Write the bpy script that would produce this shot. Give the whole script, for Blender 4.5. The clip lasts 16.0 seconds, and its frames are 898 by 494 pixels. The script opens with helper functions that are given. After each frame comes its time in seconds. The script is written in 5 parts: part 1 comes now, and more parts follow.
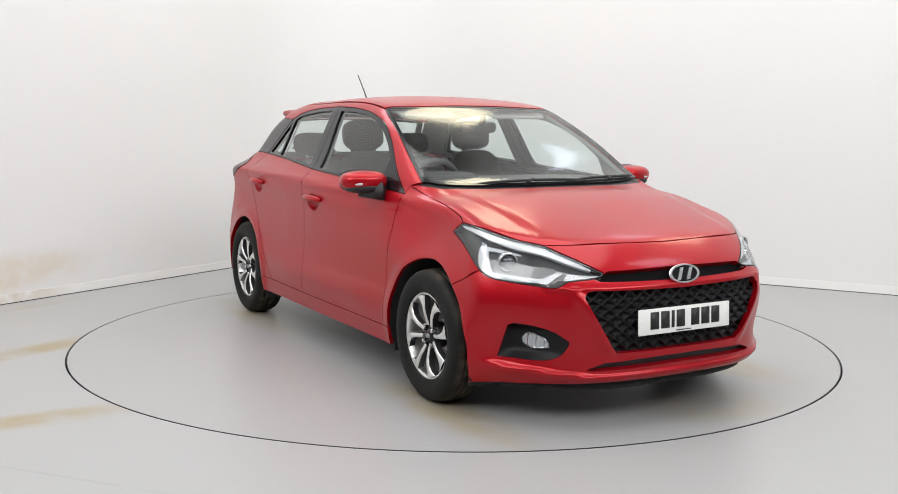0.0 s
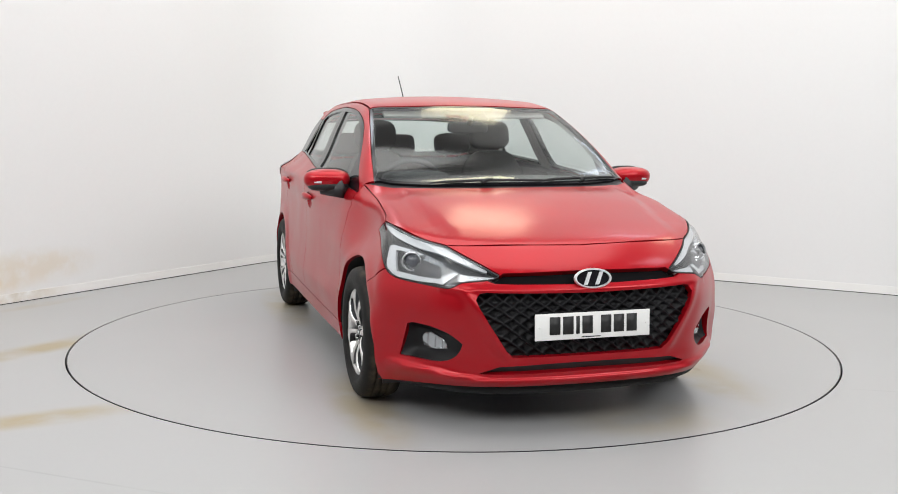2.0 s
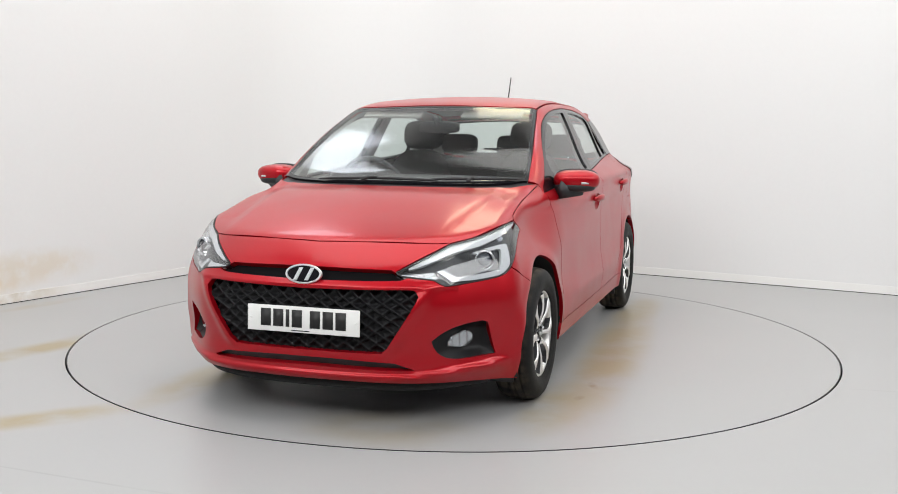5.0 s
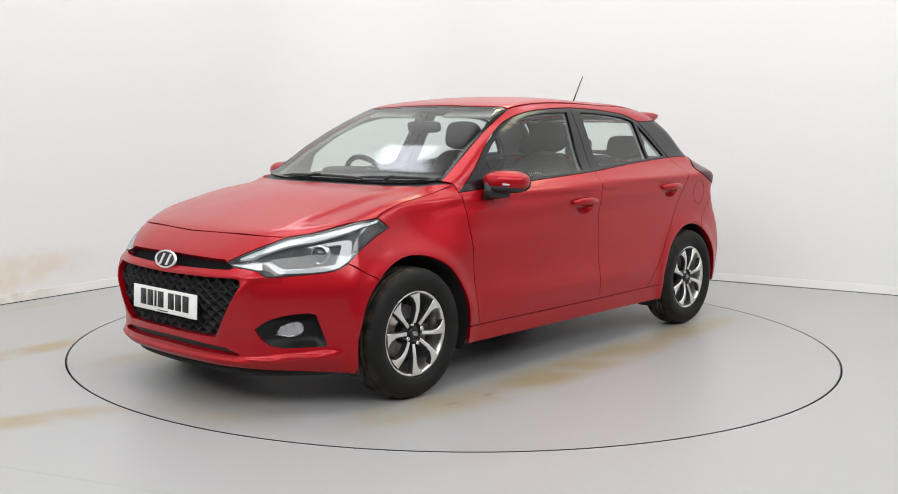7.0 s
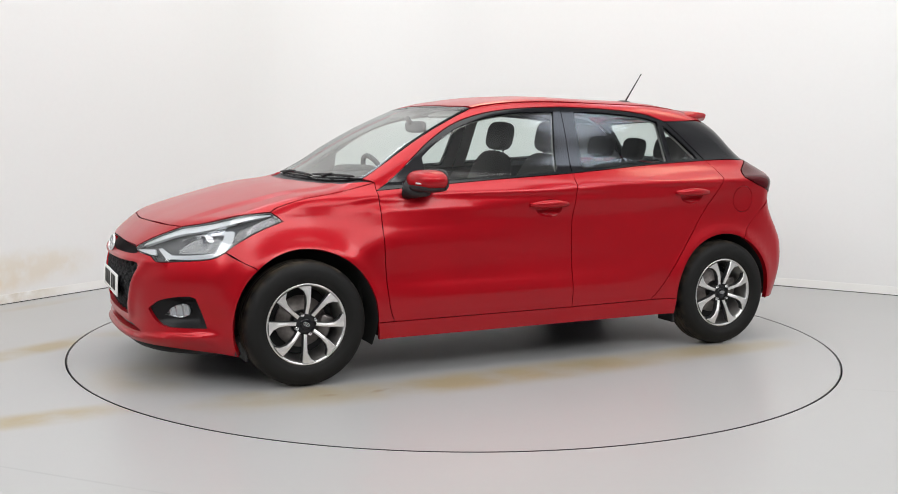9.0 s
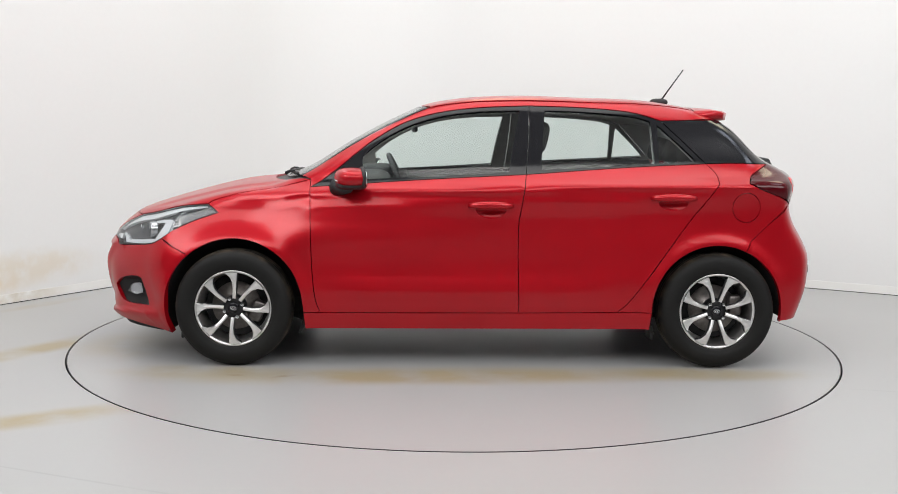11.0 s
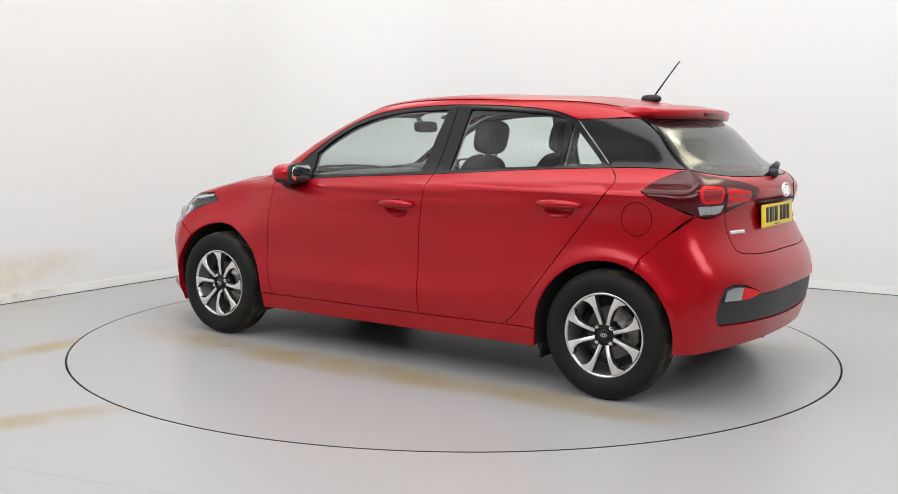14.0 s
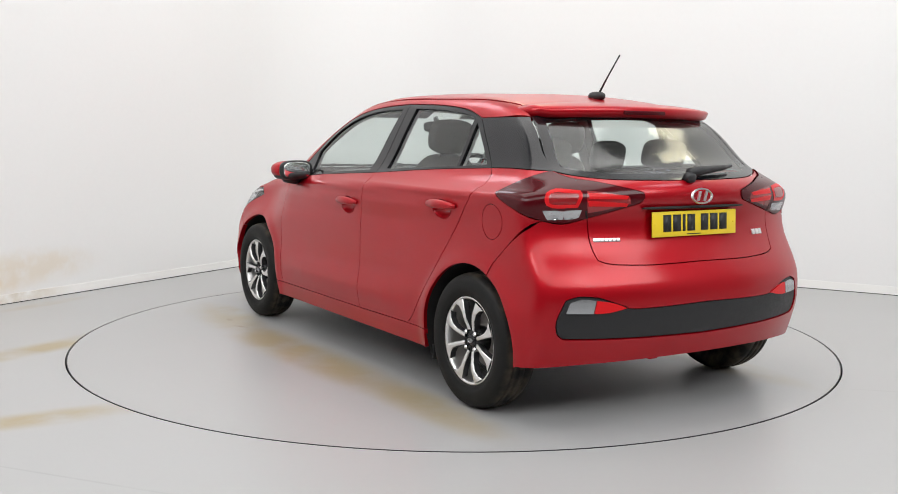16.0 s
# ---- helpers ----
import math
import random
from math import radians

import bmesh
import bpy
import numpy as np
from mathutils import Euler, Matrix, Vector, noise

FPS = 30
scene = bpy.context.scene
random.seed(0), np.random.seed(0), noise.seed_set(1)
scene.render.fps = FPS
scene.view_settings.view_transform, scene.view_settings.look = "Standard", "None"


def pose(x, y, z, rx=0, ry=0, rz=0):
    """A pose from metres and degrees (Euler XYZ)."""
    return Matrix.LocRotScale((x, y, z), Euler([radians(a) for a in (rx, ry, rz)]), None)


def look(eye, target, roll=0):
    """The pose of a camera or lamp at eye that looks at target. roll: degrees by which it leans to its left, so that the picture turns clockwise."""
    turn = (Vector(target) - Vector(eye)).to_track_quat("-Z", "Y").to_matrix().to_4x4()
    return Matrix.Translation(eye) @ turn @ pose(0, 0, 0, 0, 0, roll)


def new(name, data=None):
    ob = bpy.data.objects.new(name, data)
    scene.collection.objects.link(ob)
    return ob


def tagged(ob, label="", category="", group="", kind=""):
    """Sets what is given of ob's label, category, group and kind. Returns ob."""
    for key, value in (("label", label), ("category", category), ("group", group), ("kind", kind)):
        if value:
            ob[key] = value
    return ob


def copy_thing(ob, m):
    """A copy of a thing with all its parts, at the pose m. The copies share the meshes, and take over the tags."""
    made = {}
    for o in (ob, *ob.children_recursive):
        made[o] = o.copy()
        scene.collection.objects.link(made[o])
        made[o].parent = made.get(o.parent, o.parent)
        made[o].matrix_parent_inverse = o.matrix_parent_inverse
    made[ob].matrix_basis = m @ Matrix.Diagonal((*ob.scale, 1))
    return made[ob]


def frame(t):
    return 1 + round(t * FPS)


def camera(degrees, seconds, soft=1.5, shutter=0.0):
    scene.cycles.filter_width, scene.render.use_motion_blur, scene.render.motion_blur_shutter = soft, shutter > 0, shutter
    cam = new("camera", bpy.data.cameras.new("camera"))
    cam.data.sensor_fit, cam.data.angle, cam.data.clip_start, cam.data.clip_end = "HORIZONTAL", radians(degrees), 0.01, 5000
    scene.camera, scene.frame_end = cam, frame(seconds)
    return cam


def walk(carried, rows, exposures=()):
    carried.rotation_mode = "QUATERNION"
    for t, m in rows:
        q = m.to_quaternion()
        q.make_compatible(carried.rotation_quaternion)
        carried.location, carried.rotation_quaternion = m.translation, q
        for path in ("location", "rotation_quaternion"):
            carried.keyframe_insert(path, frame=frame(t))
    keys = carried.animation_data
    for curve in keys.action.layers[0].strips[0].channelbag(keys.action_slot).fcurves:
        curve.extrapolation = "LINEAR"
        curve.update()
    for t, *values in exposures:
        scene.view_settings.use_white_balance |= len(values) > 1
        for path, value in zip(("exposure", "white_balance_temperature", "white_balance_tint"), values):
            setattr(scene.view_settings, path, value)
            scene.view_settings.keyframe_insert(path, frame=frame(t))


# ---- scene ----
# ---- camera ----
SECONDS = 16.0
cam = camera(48.106, SECONDS, soft=0.95)
EYE = pose(0, -6.058, 1.2755, 90 - 6.866, 0, 0.515) @ pose(0, 0, 0, 0, 0, 0.616)
walk(cam, [(0.0, EYE), (SECONDS, EYE)])

# ---- world and light: a closed white photo studio, lit by unseen panels under its ceiling ----
world = bpy.data.worlds.new("world")
scene.world = world
world.use_nodes = True
world.node_tree.nodes["Background"].inputs[0].default_value = (0.9, 0.93, 1.0, 1)
world.node_tree.nodes["Background"].inputs[1].default_value = 0.05


def unseen_lamp(x, y, z, sx, sy, watts, colour, target=None):
    data = bpy.data.lights.new("unseen_studio_light", "AREA")
    data.shape, data.size, data.size_y, data.energy, data.color = "RECTANGLE", sx, sy, watts, colour
    ob = new("unseen_studio_light", data)
    ob.matrix_world = look((x, y, z), target or (x, y + 0.001, 0))
    return ob


# broad assumed panels, added and aimed to light walls and floor evenly
unseen_lamp(0.0, -8.0, 6.4, 12.0, 4.0, 640, (1.0, 1.0, 0.99), (0, 2.5, 0.9))
unseen_lamp(0.0, -0.9, 6.6, 7.0, 5.0, 400, (1.0, 0.99, 0.97))
unseen_lamp(-5.6, -6.4, 6.2, 5.0, 4.0, 370, (0.98, 0.99, 1.0), (2.4, 2.2, 0.4))
unseen_lamp(6.6, -5.6, 6.2, 5.5, 4.0, 480, (0.98, 0.99, 1.0), (-2.6, 2.0, 0.4))
# ring of smaller panels round the turntable, of uneven tint
for lx, ly, tint in ((-1.9, 1.7, (0.86, 0.91, 1.0)), (0.4, 2.6, (1.0, 0.90, 0.62)), (2.5, 2.3, (0.74, 0.82, 1.0)), (3.5, 1.0, (1.0, 0.93, 0.66)), (3.7, -1.1, (0.78, 0.86, 1.0)), (-3.3, -2.9, (0.86, 0.92, 1.0))):
    unseen_lamp(lx, ly, 4.2, 1.0, 0.8, 17, tint, (0, 0, 0.6))
scene.view_settings.exposure = -0.35
# ---- materials ----
def material(name, colour, rough=0.5, metal=0.0, **more):
    m = bpy.data.materials.new(name)
    m.use_nodes = True
    b = m.node_tree.nodes["Principled BSDF"]
    b.inputs["Base Color"].default_value = (*colour, 1)
    b.inputs["Roughness"].default_value, b.inputs["Metallic"].default_value = rough, metal
    for key, value in more.items():
        b.inputs[key.replace("_", " ")].default_value = value
    return m


def speckle(m, scale, amount, rough=0.0, bump=0.0, scale2=None):
    """Uneven colour at two sizes, uneven gloss and a fine relief on a material."""
    nt, b = m.node_tree, m.node_tree.nodes["Principled BSDF"]
    pos = nt.nodes.new("ShaderNodeTexCoord")
    fine, broad = nt.nodes.new("ShaderNodeTexNoise"), nt.nodes.new("ShaderNodeTexNoise")
    fine.inputs["Scale"].default_value, broad.inputs["Scale"].default_value = scale, scale2 or scale / 11
    fine.inputs["Detail"].default_value, broad.inputs["Detail"].default_value = 4, 5
    mixv = nt.nodes.new("ShaderNodeMath")
    mixv.operation = "ADD"
    for n, i in ((fine, 0), (broad, 1)):
        nt.links.new(pos.outputs["Object"], n.inputs["Vector"])
        nt.links.new(n.outputs["Fac"], mixv.inputs[i])
    ramp = nt.nodes.new("ShaderNodeMapRange")
    ramp.inputs["From Min"].default_value, ramp.inputs["From Max"].default_value = 0.6, 1.4
    ramp.inputs["To Min"].default_value, ramp.inputs["To Max"].default_value = 1 - amount, 1 + amount
    nt.links.new(mixv.outputs[0], ramp.inputs["Value"])
    scaled = nt.nodes.new("ShaderNodeVectorMath")
    scaled.operation = "SCALE"
    scaled.inputs[0].default_value = b.inputs["Base Color"].default_value[:3]
    nt.links.new(ramp.outputs[0], scaled.inputs["Scale"])
    nt.links.new(scaled.outputs[0], b.inputs["Base Color"])
    if rough:
        rr = nt.nodes.new("ShaderNodeMapRange")
        r0 = b.inputs["Roughness"].default_value
        rr.inputs["From Min"].default_value, rr.inputs["From Max"].default_value = 0.3, 0.7
        rr.inputs["To Min"].default_value, rr.inputs["To Max"].default_value = r0 - rough, r0 + rough
        nt.links.new(broad.outputs["Fac"], rr.inputs["Value"])
        nt.links.new(rr.outputs[0], b.inputs["Roughness"])
    if bump > 0:
        bp = nt.nodes.new("ShaderNodeBump")
        bp.inputs["Strength"].default_value, bp.inputs["Distance"].default_value = 1.0, bump
        nt.links.new(fine.outputs["Fac"], bp.inputs["Height"])
        nt.links.new(bp.outputs[0], b.inputs["Normal"])
    return m


RED = speckle(material("red_paint", (0.375, 0.0010, 0.0075), 0.40, 0.50, Specular_IOR_Level=0.08, Coat_Weight=0.62, Coat_Roughness=0.17, Coat_IOR=1.5), 900, 0.10, 0.03, scale2=3)
BLACK_GLOSS = material("black_gloss_trim", (0.008, 0.008, 0.010), 0.14, Specular_IOR_Level=0.4)
BLACK = speckle(material("black_plastic", (0.011, 0.011, 0.0125), 0.5), 400, 0.15, 0.05, 0.0004)
GRILLE_BLACK = material("black_grille_plastic", (0.006, 0.006, 0.007), 0.45, Specular_IOR_Level=0.25)
VOID = material("matt_black_plastic", (0.005, 0.005, 0.006), 0.7, Specular_IOR_Level=0.08)
DARK = speckle(material("dark_liner", (0.012, 0.012, 0.012), 0.85), 60, 0.3)
ALLOY = speckle(material("machined_alloy", (0.80, 0.79, 0.78), 0.36, 1.0), 300, 0.06, 0.04)
BADGE = material("satin_chrome", (0.86, 0.87, 0.88), 0.30, 1.0)
GUNMETAL = material("dark_alloy", (0.09, 0.09, 0.095), 0.4, 0.8)
CHROME = material("chrome", (0.85, 0.86, 0.87), 0.07, 1.0)
STEEL = speckle(material("brake_steel", (0.22, 0.20, 0.19), 0.45, 0.9), 80, 0.3, 0.1)
CLOTH = speckle(material("seat_cloth", (0.034, 0.033, 0.032), 0.9), 500, 0.3, 0, 0.0006, 30)
CABIN = speckle(material("cabin_plastic", (0.030, 0.031, 0.034), 0.55), 300, 0.15, 0.05, 0.0003)
LINING = speckle(material("headliner_cloth", (0.36, 0.35, 0.33), 0.95), 500, 0.06)
WHITE_PLATE = material("white_plate", (0.82, 0.82, 0.80), 0.35)
YELLOW_PLATE = material("yellow_plate", (0.80, 0.58, 0.02), 0.35)
INK = material("black_characters", (0.01, 0.01, 0.01), 0.5)
TAIL_RED = material("red_lens", (0.06, 0.0015, 0.004), 0.12, Specular_IOR_Level=0.28)
TAIL_BRIGHT = material("bright_red_reflector", (0.62, 0.010, 0.014), 0.3, Specular_IOR_Level=0.2)
LAMP_WHITE = material("white_light_guide", (0.55, 0.57, 0.59), 0.12, Coat_Weight=1.0)
SILVER = material("silver_reflector", (0.50, 0.51, 0.53), 0.22, 0.9)
SMOKE = material("dark_lamp_housing", (0.05, 0.052, 0.056), 0.35, 0.4)


def glass(name, tint, rough=0.12):
    """A thin pane: clear, tinted, with a mirror's gloss on top."""
    m = bpy.data.materials.new(name)
    m.use_nodes = True
    nt = m.node_tree
    nt.nodes.remove(nt.nodes["Principled BSDF"])
    clear, gloss, mixs, weight, power, amount = (nt.nodes.new("ShaderNode" + k) for k in ("BsdfTransparent", "BsdfGlossy", "MixShader", "LayerWeight", "Math", "MapRange"))
    clear.inputs["Color"].default_value = (*tint, 1)
    gloss.inputs["Roughness"].default_value = rough
    weight.inputs["Blend"].default_value = 0.5
    power.operation, power.inputs[1].default_value = "POWER", 4.0
    amount.inputs["To Min"].default_value, amount.inputs["To Max"].default_value = 0.07, 0.95
    nt.links.new(weight.outputs["Facing"], power.inputs[0])
    nt.links.new(power.outputs[0], amount.inputs["Value"])
    nt.links.new(amount.outputs[0], mixs.inputs[0])
    nt.links.new(clear.outputs[0], mixs.inputs[1])
    nt.links.new(gloss.outputs[0], mixs.inputs[2])
    nt.links.new(mixs.outputs[0], nt.nodes["Material Output"].inputs[0])
    return m


GLASS = glass("window_glass", (0.86, 0.92, 0.90))
LENS = glass("lamp_lens", (0.95, 0.96, 0.97), 0.03)
# ---- building helpers ----
def finish(name, bm, mat, parent=None, label="", smooth=True):
    me = bpy.data.meshes.new(name)
    bm.to_mesh(me)
    bm.free()
    for q in me.polygons:
        q.use_smooth = smooth
    for one in mat if isinstance(mat, (list, tuple)) else [mat]:
        me.materials.append(one)
    ob = new(name, me)
    ob.parent = parent
    if label:
        ob["label"] = label
    return ob


part = finish


def slab(points, z0, z1):
    """An upright prism on a plan outline."""
    bm = bmesh.new()
    low = [bm.verts.new((x, y, z0)) for x, y in points]
    high = [bm.verts.new((x, y, z1)) for x, y in points]
    bm.faces.new(low[::-1]), bm.faces.new(high)
    for i in range(len(points)):
        j = (i + 1) % len(points)
        bm.faces.new((low[i], low[j], high[j], high[i]))
    bmesh.ops.recalc_face_normals(bm, faces=bm.faces)
    return bm


def strip_wall(path, thick, z0, z1):
    """A wall of that thickness along a plan line, to the left of its way."""
    bm = bmesh.new()
    pts = [Vector((x, y)) for x, y in path]
    rows = []
    for i, q in enumerate(pts):
        a, b = pts[max(i - 1, 0)], pts[min(i + 1, len(pts) - 1)]
        d = (b - a).normalized()
        n = Vector((-d.y, d.x)) * thick
        rows.append([bm.verts.new(v) for v in ((q.x, q.y, z0), (q.x + n.x, q.y + n.y, z0), (q.x + n.x, q.y + n.y, z1), (q.x, q.y, z1))])
    for r, s in zip(rows, rows[1:]):
        for k in range(4):
            bm.faces.new((r[k], r[(k + 1) % 4], s[(k + 1) % 4], s[k]))
    bm.faces.new(rows[0]), bm.faces.new(rows[-1][::-1])
    bmesh.ops.recalc_face_normals(bm, faces=bm.faces)
    return bm


# ---- the studio ----
R = 2.2216          # radius of the turntable's gap
CEIL = 7.2
LEFT_END, RIGHT_END, CORNER, COVE = (-7.2, -5.85), (8.6, -1.06), Vector((-1.18, 4.18)), 1.35
AXLE = (-0.022, 0.0)  # middle of the turntable
BACK = -11.0


def wall_line():
    """The two visible walls, joined by a rounded corner, from the left end to the right end."""
    a = (Vector(LEFT_END) - CORNER).normalized()
    b = (Vector(RIGHT_END) - CORNER).normalized()
    half = a.angle(b) / 2
    centre = CORNER + (a + b).normalized() * COVE / math.sin(half)
    p, q = CORNER + a * COVE / math.tan(half), CORNER + b * COVE / math.tan(half)
    a0, a1 = math.atan2(*(p - centre).yx), math.atan2(*(q - centre).yx)
    if a1 > a0:
        a1 -= 2 * math.pi
    arc = [centre + COVE * Vector((math.cos(a0 + (a1 - a0) * k / 120), math.sin(a0 + (a1 - a0) * k / 120))) for k in range(121)]
    return [Vector(LEFT_END), *arc, Vector(RIGHT_END)]


def painted(name, colour, rough, stains):
    """Painted wall or floor: faint mottling, roller relief, and rusty or scuffed stains with shapes of their own."""
    m = speckle(material(name, colour, rough), 35, 0.010, 0.02, 0.0, 0.8)
    nt, b = m.node_tree, m.node_tree.nodes["Principled BSDF"]
    geo = nt.nodes.new("ShaderNodeTexCoord")
    last = b.inputs["Base Color"].links[0].from_socket
    for (cx, cy, cz), (sx, sy, sz), turn, tone, amount, grain in stains:
        mp = nt.nodes.new("ShaderNodeMapping")
        mp.vector_type = "TEXTURE"
        mp.inputs["Location"].default_value, mp.inputs["Scale"].default_value = (cx, cy, cz), (sx, sy, sz)
        mp.inputs["Rotation"].default_value = (0, 0, radians(turn))
        nt.links.new(geo.outputs["Object"], mp.inputs["Vector"])
        dist = nt.nodes.new("ShaderNodeVectorMath")
        dist.operation = "LENGTH"
        nt.links.new(mp.outputs[0], dist.inputs[0])
        fall = nt.nodes.new("ShaderNodeMapRange")
        fall.interpolation_type = "SMOOTHSTEP"
        fall.inputs["From Min"].default_value, fall.inputs["From Max"].default_value = 1.0, 0.25
        nt.links.new(dist.outputs["Value"], fall.inputs["Value"])
        noi = nt.nodes.new("ShaderNodeTexNoise")
        noi.inputs["Scale"].default_value, noi.inputs["Detail"].default_value = grain, 6
        nt.links.new(geo.outputs["Object"], noi.inputs["Vector"])
        nr = nt.nodes.new("ShaderNodeMapRange")
        nr.inputs["From Min"].default_value, nr.inputs["From Max"].default_value = 0.25, 0.55
        nr.inputs["To Max"].default_value = amount
        nt.links.new(noi.outputs["Fac"], nr.inputs["Value"])
        mul = nt.nodes.new("ShaderNodeMath")
        mul.operation = "MULTIPLY"
        nt.links.new(fall.outputs[0], mul.inputs[0]), nt.links.new(nr.outputs[0], mul.inputs[1])
        mix = nt.nodes.new("ShaderNodeMix")
        mix.data_type = "RGBA"
        mix.inputs["B"].default_value = (*tone, 1)
        nt.links.new(mul.outputs[0], mix.inputs["Factor"]), nt.links.new(last, mix.inputs["A"])
        last = mix.outputs["Result"]
    nt.links.new(last, b.inputs["Base Color"])
    return m


TAN, BROWN, GREY = (0.315, 0.258, 0.160), (0.22, 0.15, 0.08), (0.20, 0.20, 0.20)
FLOOR_PAINT = painted("floor_paint", (0.36, 0.36, 0.36), 0.36, [
    ((-2.35, -0.48, 0), (1.3, 0.17, 1), 58, TAN, 1.0, 2.5),
    ((-1.75, -1.82, 0), (0.75, 0.16, 1), 30, TAN, 1.0, 3),
    ((-2.9, 0.9, 0), (0.5, 0.10, 1), 62, TAN, 0.5, 4),
    ((2.6, -1.3, 0), (1.2, 0.012, 1), -12, GREY, 0.25, 5),
    ((-1.3, -2.6, 0), (1.1, 0.010, 1), -20, GREY, 0.25, 5)])
DISC_PAINT = painted("turntable_paint", (0.35, 0.35, 0.35), 0.33, [
    ((1.35, 0.92, 0), (0.6, 0.18, 1), 0, TAN, 0.85, 4),
    ((-1.25, 0.95, 0), (0.8, 0.19, 1), 0, TAN, 0.9, 4),
    ((0.1, 1.00, 0), (1.9, 0.24, 1), 2, TAN, 1.0, 3),
    ((1.4, -0.85, 0), (0.8, 0.2, 1), 0, TAN, 0.8, 4),
    ((-1.2, -0.85, 0), (0.9, 0.2, 1), 0, TAN, 0.8, 4),
    ((1.9, 0.3, 0), (0.35, 0.5, 1), 0, TAN, 0.5, 4),
    ((0.9, 1.02, 0), (0.09, 0.03, 1), 20, BROWN, 0.7, 20),
    ((1.15, 1.0, 0), (0.06, 0.03, 1), -10, BROWN, 0.6, 25),
    ((0.0, 0.0, 0), (2.3, 0.014, 1), 12, GREY, 0.2, 5)])
WALL_PAINT = painted("wall_paint", (0.72, 0.72, 0.718), 0.55, [
    ((-3.05, 1.05, 0.24), (0.7, 0.7, 0.17), 0, (0.62, 0.52, 0.38), 0.5, 7),
    ((-3.4, 0.5, 0.15), (0.9, 0.9, 0.16), 0, (0.62, 0.50, 0.34), 0.7, 6)])
SKIRT_PAINT = painted("skirting_paint", (0.78, 0.775, 0.76), 0.4, [
    ((-3.2, 0.9, 0.05), (0.6, 0.6, 0.12), 0, (0.50, 0.42, 0.30), 0.6, 9)])

REAR_PAINT = speckle(material("grey_wall_paint", (0.22, 0.22, 0.22), 0.6), 30, 0.03)
CEILING_PAINT = speckle(material("dark_ceiling_paint", (0.30, 0.30, 0.305), 0.7), 30, 0.03)


def studio():
    line = wall_line()
    for name, path in (("wall_north", line),):
        w = tagged(finish(name, strip_wall(path, 0.15, 0, CEIL), WALL_PAINT, smooth=False), "smooth white painted studio wall with a rounded corner", "wall", kind="structure")
    for name, path in (("baseboard", line),):
        inner = [q for q in path]
        bm = strip_wall(inner, -0.005, 0.0, 0.068)
        tagged(finish(name, bm, SKIRT_PAINT, smooth=False), "low white painted skirting board along the wall", "baseboard", kind="structure")
    # dark strip stands in for the shadow line under the skirting board
    tagged(finish("trim", strip_wall(line, -0.0065, 0.0, 0.005), DARK, smooth=False), "thin dark strip for the shadow gap between the skirting board and the floor", "trim", kind="structure")
    # unseen rear walls and ceiling close the room; greys set for the car's reflections
    rear = [Vector(RIGHT_END), Vector((8.6, BACK)), Vector((-7.2, BACK)), Vector(LEFT_END)]
    for i, name in enumerate(("wall_east", "wall_south", "wall_west")):
        tagged(finish(name, strip_wall(rear[i:i + 2], 0.15, 0, CEIL), REAR_PAINT, smooth=False), "unseen plain grey wall behind the camera, closing the studio", "wall", kind="structure")
    tagged(finish("ceiling", slab([(-7.5, BACK - 0.2), (9, BACK - 0.2), (9, 5), (-7.5, 5)], CEIL, CEIL + 0.1), CEILING_PAINT, smooth=False), "unseen dark grey ceiling closing the studio", "ceiling", kind="structure")
    # floor with the round opening of the turntable
    n = 256
    bm = bmesh.new()
    ring = [(math.cos(2 * math.pi * k / n), math.sin(2 * math.pi * k / n)) for k in range(n)]
    square = [(c * s, d * s) for c, d in ring for s in [12 / max(abs(c), abs(d))]]
    for (a0, a1), (b0, b1) in (((R + 0.0045, 0.0), (None, 0.0)), ((R + 0.0045, -0.08), (R + 0.0045, 0.0))):
        inner = [bm.verts.new((c * a0, d * a0, a1)) for c, d in ring]
        outer = [bm.verts.new((*(square[k] if b0 is None else (ring[k][0] * b0, ring[k][1] * b0)), b1)) for k in range(n)]
        for k in range(n):
            j = (k + 1) % n
            bm.faces.new((inner[k], inner[j], outer[j], outer[k]))
    bmesh.ops.recalc_face_normals(bm, faces=bm.faces)
    bmesh.ops.translate(bm, verts=bm.verts, vec=(*AXLE, 0))
    tagged(finish("floor", bm, FLOOR_PAINT, smooth=False), "light grey painted studio floor with tan tyre marks", "floor", kind="structure")
    pit = slab([(c * (R + 0.3), d * (R + 0.3)) for c, d in ring], -0.2, -0.1)
    tagged(finish("turntable_pit", pit, DARK, smooth=False), "dark pit under the turntable", "pit", kind="structure")


